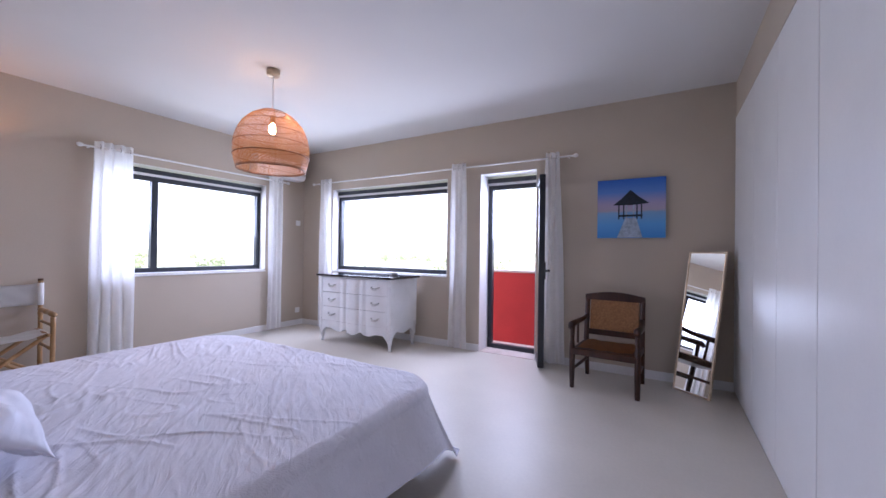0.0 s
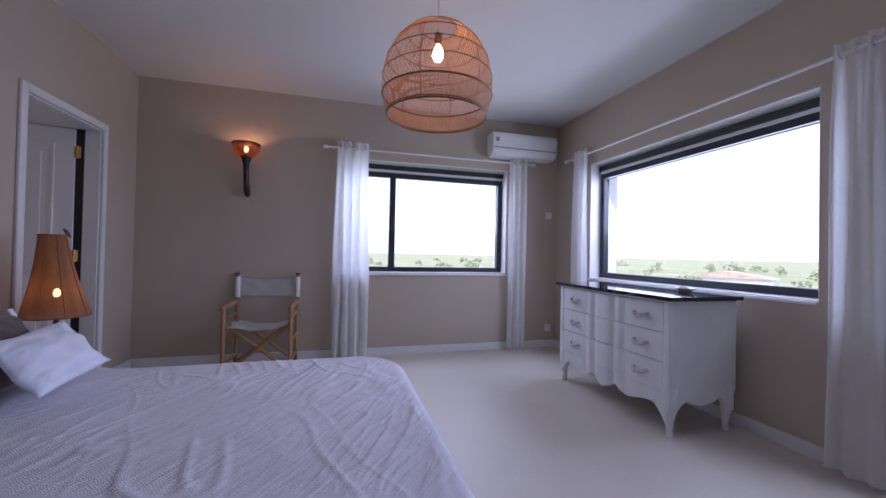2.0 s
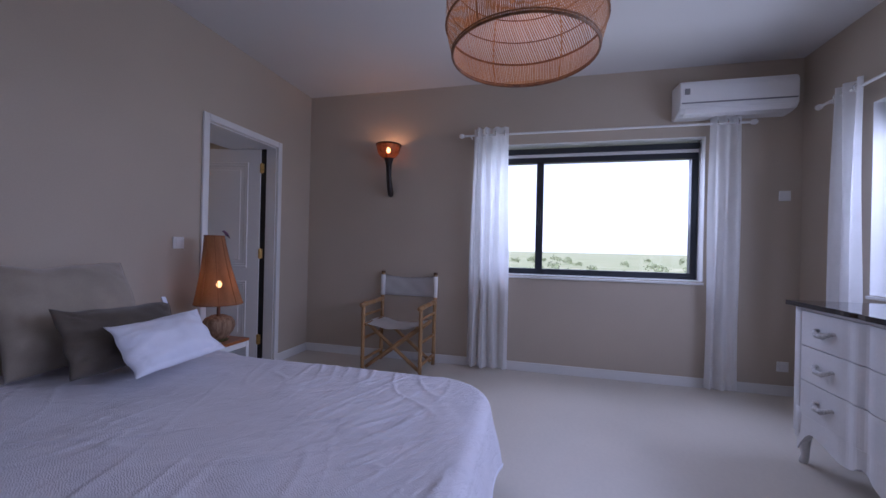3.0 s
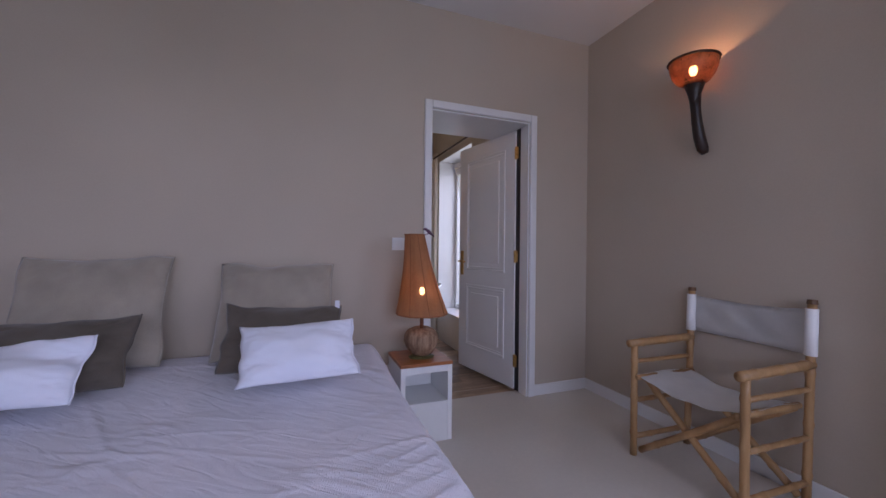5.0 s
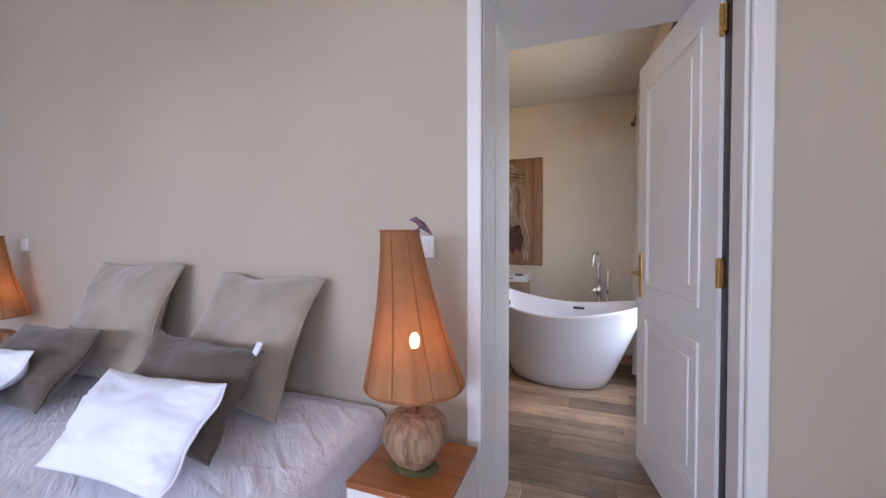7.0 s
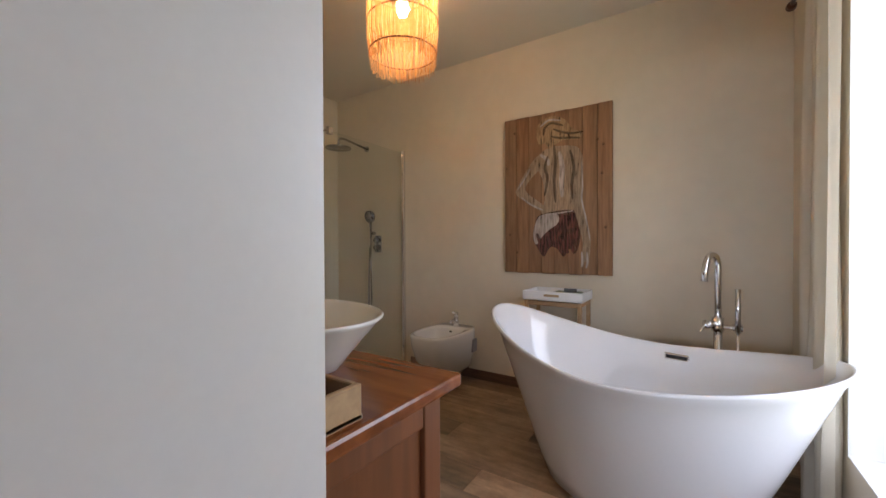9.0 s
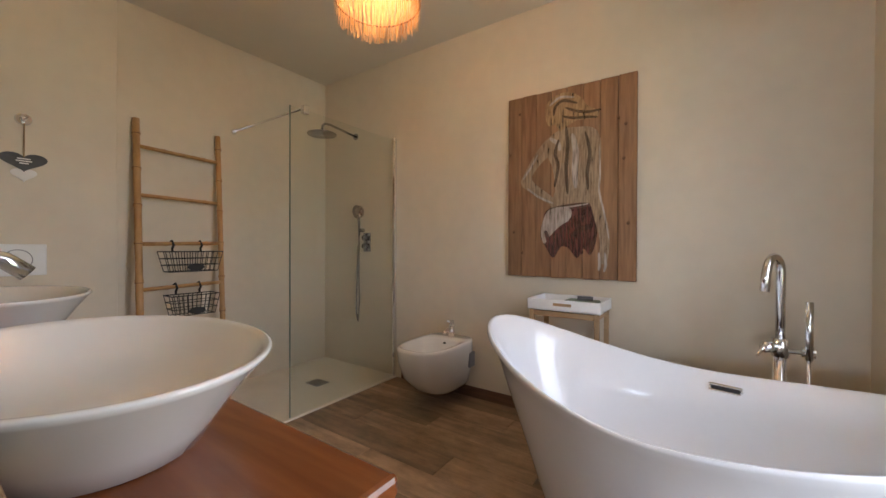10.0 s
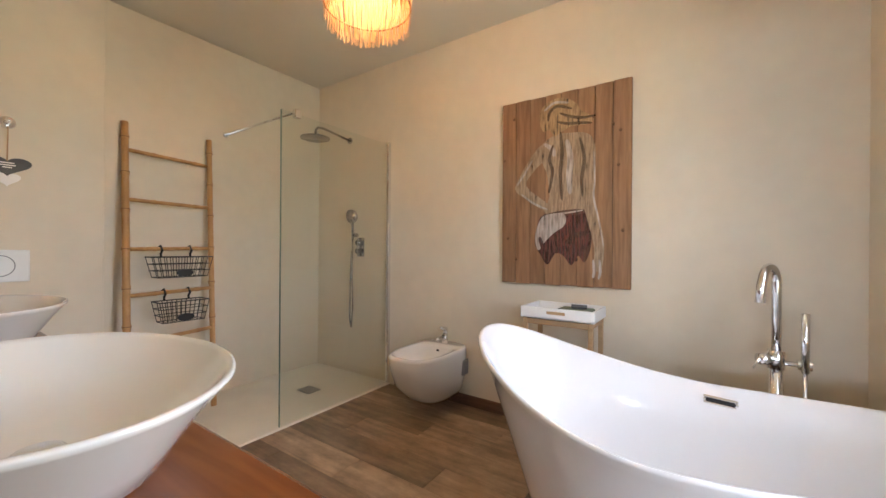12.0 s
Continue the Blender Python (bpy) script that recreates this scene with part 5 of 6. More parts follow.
def tub_mesh():
    bm, seg = bmesh.new(), 64
    def rim(c):
        """Rim height for c from -1 (low end) to 1 (raised end)."""
        return 0.597 + 0.185 * max(0, c + 0.15) ** 2 / 1.32 + 0.085 * max(0, -c + 0.15) ** 2
    def loop(a, b, zf, shift=0.0):
        out = []
        for k in range(seg):
            t = 2 * math.pi * k / seg
            c, s = math.cos(t), math.sin(t)
            cx = math.copysign(abs(c) ** 0.94, c)
            sy = math.copysign(abs(s) ** 0.95, s)
            out.append(bm.verts.new((a * cx * (0.92 if cx > 0 else 0.97) + 0.5 * shift * max(0, cx), b * ((1.15 if sy > 0 else 1.08) - 0.14 * max(0, cx)) * sy, zf(cx))))
        return out
    outer = [loop(0.40, 0.215, lambda c: 0.0), loop(0.435, 0.24, lambda c: 0.012)]
    for v in (0.12, 0.25, 0.4, 0.55, 0.7, 0.85, 0.95):
        outer.append(loop(0.435 + 0.30 * v ** 0.94, 0.24 + 0.125 * v ** 0.85, lambda c, v=v: 0.012 + v * (rim(c) - 0.012), 0.07 * v ** 2))
    outer.append(loop(0.75, 0.376, rim, 0.075))
    outer.append(loop(0.745, 0.374, lambda c: rim(c) + 0.012, 0.075))
    inner = [loop(0.737, 0.367, lambda c: rim(c) + 0.0125, 0.073), loop(0.730, 0.361, lambda c: rim(c) + 0.004, 0.07)]
    for v in (0.85, 0.65, 0.45, 0.25, 0.12):
        inner.append(loop(0.42 + 0.285 * v ** 0.75, 0.19 + 0.15 * v ** 0.6, lambda c, v=v: 0.12 + v * (rim(c) - 0.12), 0.06 * v))
    inner.append(loop(0.36, 0.14, lambda c: 0.115))
    rings = outer + inner
    for p, q in zip(rings, rings[1:]):
        for k in range(seg):
            bm.faces.new((p[k], p[(k + 1) % seg], q[(k + 1) % seg], q[k]))
    bm.faces.new(rings[0][::-1])
    bm.faces.new(rings[-1])
    return bm


part("shell", tub_mesh(), M_TUB, tub, "", True)
ov = part("overflow", frame_bars(-0.056, 0.056, -0.018, 0.018, 0.011, lambda a, b, c, d: ((a, -0.006, b), (c, 0.004, d))), M_CHROME, tub, "chrome overflow slot")
ov.matrix_local = pose(-0.119, -0.352, 0.565, -10, 0, 0)
os_ = part("overflow_slot", B((-0.046, -0.003, -0.008), (0.046, -0.001, 0.008)), M_BLACK, tub)
os_.matrix_local = pose(-0.119, -0.349, 0.565, -10, 0, 0)

# ---- floor-standing bath tap ----
ft = root("bath_tap", pose(-3.918, -1.95, BF), "chrome floor-standing bath tap with hand shower", "tap")
part("base", LT([(0, 0), (0.07, 0), (0.07, 0.012), (0, 0.014)], 24), M_CHROME, ft)
part("column", TB([(0, 0, 0.012), (0, 0, 0.72)], 0.021, 16), M_CHROME, ft, "", True)
part("mixer_body", TB([(0, 0, 0.70), (0, 0, 0.77)], 0.027, 18), M_CHROME, ft, "", True)
pts = [(0, 0, 0.74), (0, 0, 1.03)] + [(0.0, 0.055 - 0.055 * math.cos(a), 1.03 + 0.06 * math.sin(a)) for a in [k * math.pi / 10 for k in range(1, 10)]] + [(0.0, 0.118, 1.02), (0.0, 0.128, 0.96)]
sp_ = part("spout", TB(pts, 0.0155, 14), M_CHROME, ft, "", True)
sp_.matrix_local = pose(0, 0, 0, 0, 0, -28)
part("lever_knob", TB([(0.02, 0.01, 0.735), (0.055, 0.03, 0.735)], [0.022, 0.022], 18), M_CHROME, ft, "", True)
part("lever", TB([(0.05, 0.027, 0.74), (0.075, 0.05, 0.70)], [0.006, 0.005], 8), M_CHROME, ft)
part("arm", TB([(0, 0, 0.725), (-0.075, 0.0, 0.725)], 0.010, 10), M_CHROME, ft)
part("wand_holder", TB([(-0.06, 0, 0.725), (-0.10, 0, 0.725)], 0.019, 14), M_CHROME, ft)
part("hand_shower", TB([(-0.08, 0.015, 0.70), (-0.08, 0.015, 0.92)], 0.0125, 14), M_CHROME, ft, "", True)
part("hose", TB([(-0.08, 0.015, 0.70), (-0.08, 0.02, 0.5), (-0.07, 0.03, 0.25), (-0.03, 0.02, 0.12), (0, 0, 0.06)], 0.007, 8), M_CHROME, ft, "", True)

# ---- vanity, basins, taps ----
VX0, VX1, VY0, VY1, VT = -3.372, -1.50, -0.325, BN, 0.82
va = root("vanity", pose(0, 0, BF), "orange hardwood vanity cabinet with panelled ends", "vanity")
vt = VT - BF
part("top", B((VX0, VY0, vt - 0.032), (VX1, VY1 - 0.001, vt), 0.008), M_VTOP, va, "glossy orange hardwood top")
x0, x1, y0, y1 = VX0 + 0.035, VX1 - 0.035, VY0 + 0.04, VY1 - 0.01
for x in (x0, x1 - 0.06):
    for y in (y0, y1 - 0.06):
        part("corner_post", B((x, y, 0), (x + 0.06, y + 0.06, vt - 0.032), 0.003), M_ORANGE_P, va)
for x in (x0 + 0.012, x1 - 0.032):
    part("end_panel", B((x, y0 + 0.06, 0.08), (x + 0.02, y1 - 0.06, vt - 0.09)), M_ORANGE_P, va)
    for z in ((0.05, 0.11), (vt - 0.10, vt - 0.032)):
        part("end_rail", B((x - 0.009, y0 + 0.06, z[0]), (x + 0.03, y1 - 0.06, z[1]), 0.003), M_ORANGE_P, va)
part("bottom_board", B((x0 + 0.06, y0 + 0.02, 0.09), (x1 - 0.06, y1 - 0.02, 0.11)), M_ORANGE_P, va)
for k in range(4):
    w4 = (x1 - x0 - 0.12) / 4
    d = part("door", B((x0 + 0.06 + k * w4 + 0.003, y0 + 0.004, 0.09), (x0 + 0.06 + (k + 1) * w4 - 0.003, y0 + 0.026, vt - 0.05), 0.004), M_ORANGE_P, va)
    part("knob", LT([(0, 0), (0.008, 0), (0.012, 0.014), (0, 0.02)], 12), M_BRASS, d).matrix_local = pose(x0 + 0.06 + k * w4 + (w4 - 0.05 if k % 2 == 0 else 0.05), y0 + 0.004, 0.5, 90, 0, 0)
part("back_panel", B((x0 + 0.06, y1 - 0.02, 0.09), (x1 - 0.06, y1 - 0.001, vt - 0.032)), M_ORANGE_P, va)


def basin_with_tap(x):
    b = root("basin", pose(x, -0.135, VT), "white oval countertop basin on the vanity", "basin", "vanity basins")
    prof = [(0, 0), (0.178, 0.0), (0.188, 0.005), (0.214, 0.038), (0.254, 0.082), (0.290, 0.118), (0.299, 0.126), (0.298, 0.130), (0.292, 0.131), (0.282, 0.124), (0.242, 0.078), (0.18, 0.034), (0.09, 0.021), (0, 0.019)]
    bm = LT(prof, 64, sx=1.0, sy=0.72)
    part("bowl", bm, M_CERAM, b, "", True)
    part("drain", LT([(0, 0.026), (0.025, 0.026), (0.03, 0.021), (0, 0.019)], 18), M_CHROME, b)
    t = root("basin_tap", pose(x - 0.02, 0.114, VT), "tall chrome basin tap with a long lever", "tap", "vanity taps")
    part("column", TB([(0, 0, 0), (0, 0, 0.006), (0, 0, 0.30)], [0.028, 0.023, 0.022], 18), M_STEEL, t, "", True)
    part("spout", TB([(0, 0, 0.265), (0, -0.06, 0.268), (0, -0.135, 0.266), (0, -0.165, 0.258), (0, -0.185, 0.24)], 0.0105, 12), M_STEEL, t, "", True)
    part("cap", TB([(0, 0, 0.302), (0, 0, 0.335)], [0.022, 0.022], 18), M_STEEL, t, "", True)
    part("lever", TB([(0, 0, 0.338), (0, -0.07, 0.338), (0, -0.15, 0.332)], [0.008, 0.006, 0.005], 8), M_STEEL, t, "", True)


basin_with_tap(-2.945)
basin_with_tap(-1.94)

bx = root("wooden_box", pose(-3.235, 0.054, VT), "low pale wooden box on the vanity", "box")
part("base", B((-0.115, -0.083, 0), (0.115, 0.083, 0.008)), M_PINE, bx)
for a, b in (((-0.115, -0.083, 0), (-0.103, 0.083, 0.06)), ((0.103, -0.083, 0), (0.115, 0.083, 0.06)), ((-0.103, -0.083, 0), (0.103, -0.071, 0.06)), ((-0.103, 0.071, 0), (0.103, 0.083, 0.06))):
    part("side", B(a, b, 0.002, 1), M_PINE, bx)
pt = tagged(part("blue_pot", LT([(0, 0.0), (0.052, 0.0), (0.061, 0.02), (0.066, 0.055), (0.069, 0.082), (0.066, 0.087), (0.061, 0.082), (0.057, 0.026), (0, 0.012)], 32), M_BLUE, None, "", True), "cobalt blue glazed pot standing in the box", "pot")
pt.matrix_world = pose(-3.245, 0.054, VT + 0.009)

# ---- shower ----
tr = root("shower_tray", pose(0, 0, 0), "flat cream shower tray with a steel drain", "shower tray")
part("tray", B((-1.49, BS + 0.001, BF - 0.02), (BE - 0.001, -0.762, BF + 0.012), 0.004), M_TRAY, tr)
part("drain_cover", B((-1.16, -1.98, BF + 0.012), (-1.01, -1.86, BF + 0.017), 0.002, 1), mat("brushed_steel", (0.35, 0.35, 0.35), 0.35, 1.0, vary=0.08, scale=50), tr, "square steel drain cover")

gs = root("shower_screen", pose(-1.475, 0, BF), "clear frameless glass shower screen with wall bar", "shower screen")
g = part("glass_pane", B((-0.004, BS + 0.012, 0.013), (0.004, -1.42, 2.03)), M_SCREEN, gs)
part("wall_profile", B((-0.014, BS, 0.013), (0.014, BS + 0.028, 2.05), 0.003), M_CHROME, gs, "chrome wall profile")
part("support_bar", TB([(-0.01, -1.53, 2.045), (BE + 1.475, -1.53, 2.045)], 0.0095, 12), M_CHROME, gs, "", True)
part("clamp", B((-0.018, -1.552, 2.0), (0.018, -1.508, 2.06), 0.004), M_CHROME, gs)
part("bar_flange", TB([(BE + 1.475 - 0.012, -1.53, 2.045), (BE + 1.475, -1.53, 2.045)], 0.02, 14), M_CHROME, gs)
part("edge_seal", B((-0.005, -1.4205, 0.013), (0.005, -1.416, 2.03)), mat("green_glass_edge", (0.14, 0.20, 0.16), 0.1, vary=0.05), gs)

rh = root("rain_shower", pose(-0.98, BS, 2.115), "round chrome rain shower on a wall arm", "shower head")
part("flange", TB([(0, 0, 0), (0, 0.012, 0)], 0.03, 16), M_STEEL, rh)
part("arm", TB([(0, 0.01, 0), (0, 0.30, 0.035), (0, 0.355, 0.03), (0, 0.38, 0.005), (0, 0.385, -0.04)], 0.0105, 12), M_STEEL, rh, "", True)
part("head", LT([(0, -0.035), (0.02, -0.04), (0.118, -0.062), (0.122, -0.068), (0.118, -0.074), (0, -0.074)], 36, (0, 0.385, 0)), M_STEEL, rh, "", True)

hs = root("hand_shower", pose(-1.08, BS, 1.40), "chrome hand shower with hose on the wall", "shower head")
part("wall_holder", TB([(0, 0, -0.16), (0, 0.05, -0.16)], 0.018, 14), M_STEEL, hs)
part("handle", TB([(0.0, 0.055, -0.20), (0.0, 0.055, -0.10), (0.005, 0.06, -0.03)], [0.011, 0.012, 0.016], 12), M_STEEL, hs, "", True)
part("spray_head", TB([(0.005, 0.045, 0.01), (0.005, 0.075, 0.005)], [0.058, 0.062], 24), M_STEEL, hs, "", True)
part("hose", TB([(0, 0.055, -0.20), (0.0, 0.06, -0.5), (-0.01, 0.06, -0.82), (0.012, 0.055, -0.99), (0.045, 0.045, -0.92), (0.05, 0.035, -0.6), (0.05, 0.02, -0.30)], 0.0075, 8), M_STEEL, hs, "", True)
sv = root("shower_valve", pose(-1.13, BS, 1.13), "chrome shower mixer plate with two handles", "shower valve")
part("plate", B((-0.045, 0, -0.085), (0.045, 0.008, 0.085), 0.02), M_STEEL, sv)
for z in (-0.035, 0.04):
    part("handle", TB([(0, 0.008, z), (0, 0.05, z)], [0.024, 0.022], 16), M_STEEL, sv, "", True)

# ---- bamboo ladder with baskets ----
ld = root("bamboo_ladder", pose(0, 0, 0), "bamboo towel ladder leaning against the shower wall", "ladder")
LT0, LT1 = Vector((BE - 0.022, -0.885, 1.94)), Vector((BE - 0.022, -1.40, 1.94))
LB0, LB1 = Vector((-0.79, -0.845, BF + 0.013)), Vector((-0.79, -1.34, BF + 0.013))
cane("rail", LB0, LT0, 0.021, ld, M_BAMBOO_B, 8)
cane("rail", LB1, LT1, 0.019, ld, M_BAMBOO_B, 8)
for p, q, rad in ((LB0, LT0, 0.0235), (LB1, LT1, 0.0215)):
    for k in range(8):
        f = (k + 0.6) / 8 + 0.006 * math.sin(5 * k + rad * 900)
        part("cane_node", ring(p.lerp(q, f), rad, 0.002, q - p, 16, 5), M_NODE, ld, "dark ring at a bamboo joint")
for f, skew in ((0.90, -0.012), (0.735, -0.006), (0.575, 0.004), (0.425, 0.008), (0.275, 0.015), (0.13, 0.022)):
    a, b = LB0.lerp(LT0, f), LB1.lerp(LT1, f)
    a.z -= skew
    b.z += skew
    cane("rung", a, b, 0.013, ld, M_BAMBOO_B, 2)


def basket(f, w, drop):
    a, b = LB0.lerp(LT0, f), LB1.lerp(LT1, f)
    c = (a + b) / 2
    k = root("wire_basket", pose(c.x - 0.075, c.y - 0.025, c.z - drop), "black wire basket hooked on the ladder rung", "basket", "wire baskets")
    d, h = 0.07, 0.135
    for z, s in ((h, 1.0), (h * 0.66, 0.95), (h * 0.33, 0.9), (0.0, 0.82)):
        bm = bmesh.new()
        p = [(-d * s, -w * s, z), (d * s, -w * s, z), (d * s, w * s, z), (-d * s, w * s, z), (-d * s, -w * s, z)]
        for q, r in zip(p, p[1:]):
            tube(bm, [q, r], 0.0028 if z < h else 0.0038, 5)
        part("wire_loop", bm, M_BLACK, k)
    for i in range(11):
        u = -w + 2 * w * i / 10
        part("wire", TB([(-d, u, h), (-d * 0.82, u * 0.82, 0), (d * 0.82, u * 0.82, 0), (d, u, h)], 0.0024, 5), M_BLACK, k)
    for u in (-w * 0.5, w * 0.5):
        part("hook", TB([(d, u, h), (d + 0.005, u, h + 0.02), (d - 0.02, u, drop - 0.01), (d + 0.01, u, drop + 0.02), (d + 0.045, u, drop + 0.005)], 0.0075, 6), M_BLACK, k)
    part("name_plate", LT([(0, -0.003), (0.05, -0.003), (0.05, 0.003), (0, 0.003)], 24, sx=1, sy=0.5), M_BLACK, k, "black oval plate").matrix_local = pose(-d - 0.006, 0, 0.03, 90, 0, 90)


basket(0.575, 0.178, 0.19)
basket(0.425, 0.147, 0.19)

# ---- bidet ----
bi = root("bidet", pose(-2.105, BS, BF) @ Matrix.Scale(1.07, 4), "white wall-hung bidet with a chrome tap", "bidet")


def bidet_mesh():
    bm, seg = bmesh.new(), 48
    def loop(w, l, z, y0=0.0, pw=0.62):
        out = []
        for k in range(seg):
            t = 2 * math.pi * k / seg
            c, s = math.cos(t), math.sin(t)
            x = w * math.copysign(abs(c) ** pw, c)
            y = l / 2 + l / 2 * math.copysign(abs(s) ** (0.35 if s < 0 else 0.85), s)
            out.append(bm.verts.new((x, y + y0, z)))
        return out
    L = [loop(0.10, 0.30, 0.085), loop(0.135, 0.40, 0.13), loop(0.165, 0.49, 0.22), loop(0.178, 0.535, 0.33), loop(0.18, 0.545, 0.40), loop(0.178, 0.543, 0.415), loop(0.170, 0.533, 0.42)]
    L += [loop(0.152, 0.375, 0.418, 0.143), loop(0.143, 0.36, 0.405, 0.15), loop(0.13, 0.325, 0.35, 0.165), loop(0.10, 0.25, 0.29, 0.20), loop(0.04, 0.10, 0.265, 0.27)]
    for p, q in zip(L, L[1:]):
        for k in range(seg):
            bm.faces.new((p[k], p[(k + 1) % seg], q[(k + 1) % seg], q[k]))
    bm.faces.new(L[0][::-1])
    bm.faces.new(L[-1])
    return bm


part("bowl", bidet_mesh(), M_CERAM, bi, "", True)
part("side_recess", B((-0.181, 0.05, 0.24), (-0.165, 0.12, 0.34), 0.006), M_GREY, bi)
tp = TB([(0, 0.07, 0.42), (0, 0.07, 0.49)], [0.022, 0.019], 14)
tube(tp, [(0, 0.07, 0.475), (0, 0.15, 0.47), (0, 0.165, 0.455)], 0.011, 10)
tube(tp, [(0, 0.07, 0.49), (0, 0.06, 0.52), (0, 0.12, 0.535)], [0.018, 0.014, 0.008], 10)
part("tap", tp, M_CHROME, bi, "chrome mixer tap", True)
part("overflow_hole", TB([(0, 0.146, 0.385), (0, 0.156, 0.385)], 0.012, 12), M_BLACK, bi)

# ---- stool shelf with tray ----
st = root("side_stand", pose(-3.03, -2.19, BF), "pale oak side stand behind the bathtub", "stand")
for x in (-0.19, 0.165):
    for y in (-0.13, 0.105):
        part("leg", B((x, y, 0), (x + 0.025, y + 0.025, 0.77), 0.003), M_PINE, st)
part("shelf", B((-0.19, -0.13, 0.40), (0.19, 0.13, 0.42), 0.002, 1), M_PINE, st)
for x in (-0.19, 0.165):
    part("side_rail", B((x, -0.105, 0.74), (x + 0.025, 0.105, 0.77), 0.002, 1), M_PINE, st)
    part("side_rail", B((x + 0.004, -0.105, 0.12), (x + 0.021, 0.105, 0.14), 0.002, 1), M_PINE, st)
part("front_rail", B((-0.165, 0.108, 0.735), (0.165, 0.128, 0.765), 0.002, 1), M_PINE, st)
wt = root("white_tray", pose(-3.03, -2.19, BF + 0.77), "white wooden tray with handle holes", "tray")
part("base", B((-0.20, -0.14, 0.0), (0.20, 0.14, 0.008), 0.002, 1), M_TRIM, wt)
for a, b in (((-0.20, 0.128, 0), (0.20, 0.14, 0.062)), ((-0.20, -0.14, 0), (0.20, -0.128, 0.062)), ((-0.20, -0.128, 0), (-0.188, 0.128, 0.062)), ((0.188, -0.128, 0), (0.20, 0.128, 0.062))):
    part("side", B(a, b, 0.003, 1), M_TRIM, wt)
part("handle_hole", B((-0.05, 0.1385, 0.028), (0.05, 0.1415, 0.044), 0.003), M_PINE, wt)
bk = root("folded_cloth", pose(-3.10, -2.19, BF + 0.778), "folded green-grey cloth with a dark brush in the tray", "cloth")
part("cloth", B((-0.09, -0.07, 0), (0.09, 0.07, 0.045), 0.012, 3), mat("sage_cloth", (0.22, 0.26, 0.20), 0.9, vary=0.12, scale=20, bump=0.3, bscale=200), bk)
part("brush", TB([(-0.06, 0.0, 0.055), (0.02, 0.02, 0.058)], [0.014, 0.012], 10), M_SLATE, bk)

# ---- wooden wall picture: plain painted shapes on boards ----
PX0, PX1, PZ0, PZ1, PY = -3.348, -2.543, 0.895, 2.108, BS + 0.012
wp = root("board_painting", pose(PX0, PY, PZ0), "painting of pale and dark red shapes on brown boards", "painting")
pw = (PX1 - PX0) / 8
for k in range(8):
    part("board", B((k * pw + 0.0015, -0.008, 0.003 * (k % 2)), ((k + 1) * pw - 0.0015, 0.018 + 0.001 * (k % 3), PZ1 - PZ0 - 0.002 * (k % 3)), 0.002, 1), M_BOARD, wp)
for z in (0.15, PZ1 - PZ0 - 0.15):
    part("back_batten", B((0.03, -0.012, z - 0.03), (PX1 - PX0 - 0.03, -0.009, z + 0.03)), M_BOARD, wp)
for x, z in ((0.045, 0.34), (0.10, 0.96), (0.76, 0.30), (0.79, 0.83), (0.70, 0.16), (0.07, 0.72), (0.06, 0.92), (0.72, 1.10)):
    part("knot", LT([(0, 0.0), (0.011, 0.0), (0.010, 0.0012), (0, 0.0014)], 14, sx=0.8), M_NODE, wp).matrix_local = pose(x, 0.0195, z, -90, 0, 0)


def brush_paint(name, color, second, cover=0.8):
    """Thin dry brushwork: soft streaks of paint that let some of the board show."""
    m = mat(name, color, 0.6, vary=0.1, scale=9, bump=0.2, bscale=120, second=second, stretch=(1.4, 1, 0.6))
    nt, n = m.node_tree, m.node_tree.nodes
    tc, mp, nz, rr, tr_, ms = n.new("ShaderNodeTexCoord"), n.new("ShaderNodeMapping"), n.new("ShaderNodeTexNoise"), n.new("ShaderNodeMapRange"), n.new("ShaderNodeBsdfTransparent"), n.new("ShaderNodeMixShader")
    mp.inputs["Rotation"].default_value, mp.inputs["Scale"].default_value = (0, radians(18), 0), (60, 1, 7)
    nz.inputs["Scale"].default_value, nz.inputs["Detail"].default_value = 1.3, 5
    rr.inputs["From Min"].default_value, rr.inputs["From Max"].default_value = 0.25, 0.6
    rr.inputs["To Min"].default_value, rr.inputs["To Max"].default_value = cover - 0.45, min(1.0, cover + 0.1)
    for a, b in ((tc.outputs["Object"], mp.inputs[0]), (mp.outputs[0], nz.inputs["Vector"]), (nz.outputs["Fac"], rr.inputs["Value"]), (rr.outputs[0], ms.inputs[0]), (tr_.outputs[0], ms.inputs[1]), (n["Principled BSDF"].outputs[0], ms.inputs[2]), (ms.outputs[0], n["Material Output"].inputs["Surface"])):
        nt.links.new(a, b)
    return m


M_P1 = brush_paint("tan_brushwork", (0.50, 0.38, 0.26), (0.33, 0.23, 0.14))
M_P2 = brush_paint("dark_red_brushwork", (0.17, 0.055, 0.04), (0.085, 0.038, 0.03))
M_P3 = brush_paint("white_brushwork", (0.72, 0.66, 0.60), (0.50, 0.42, 0.36), 0.7)
M_P4 = brush_paint("umber_brushwork", (0.17, 0.09, 0.05), (0.10, 0.055, 0.03), 0.65)
M_P5 = brush_paint("straw_brushwork", (0.55, 0.38, 0.20), (0.36, 0.22, 0.11), 0.75)
PW = PX1 - PX0


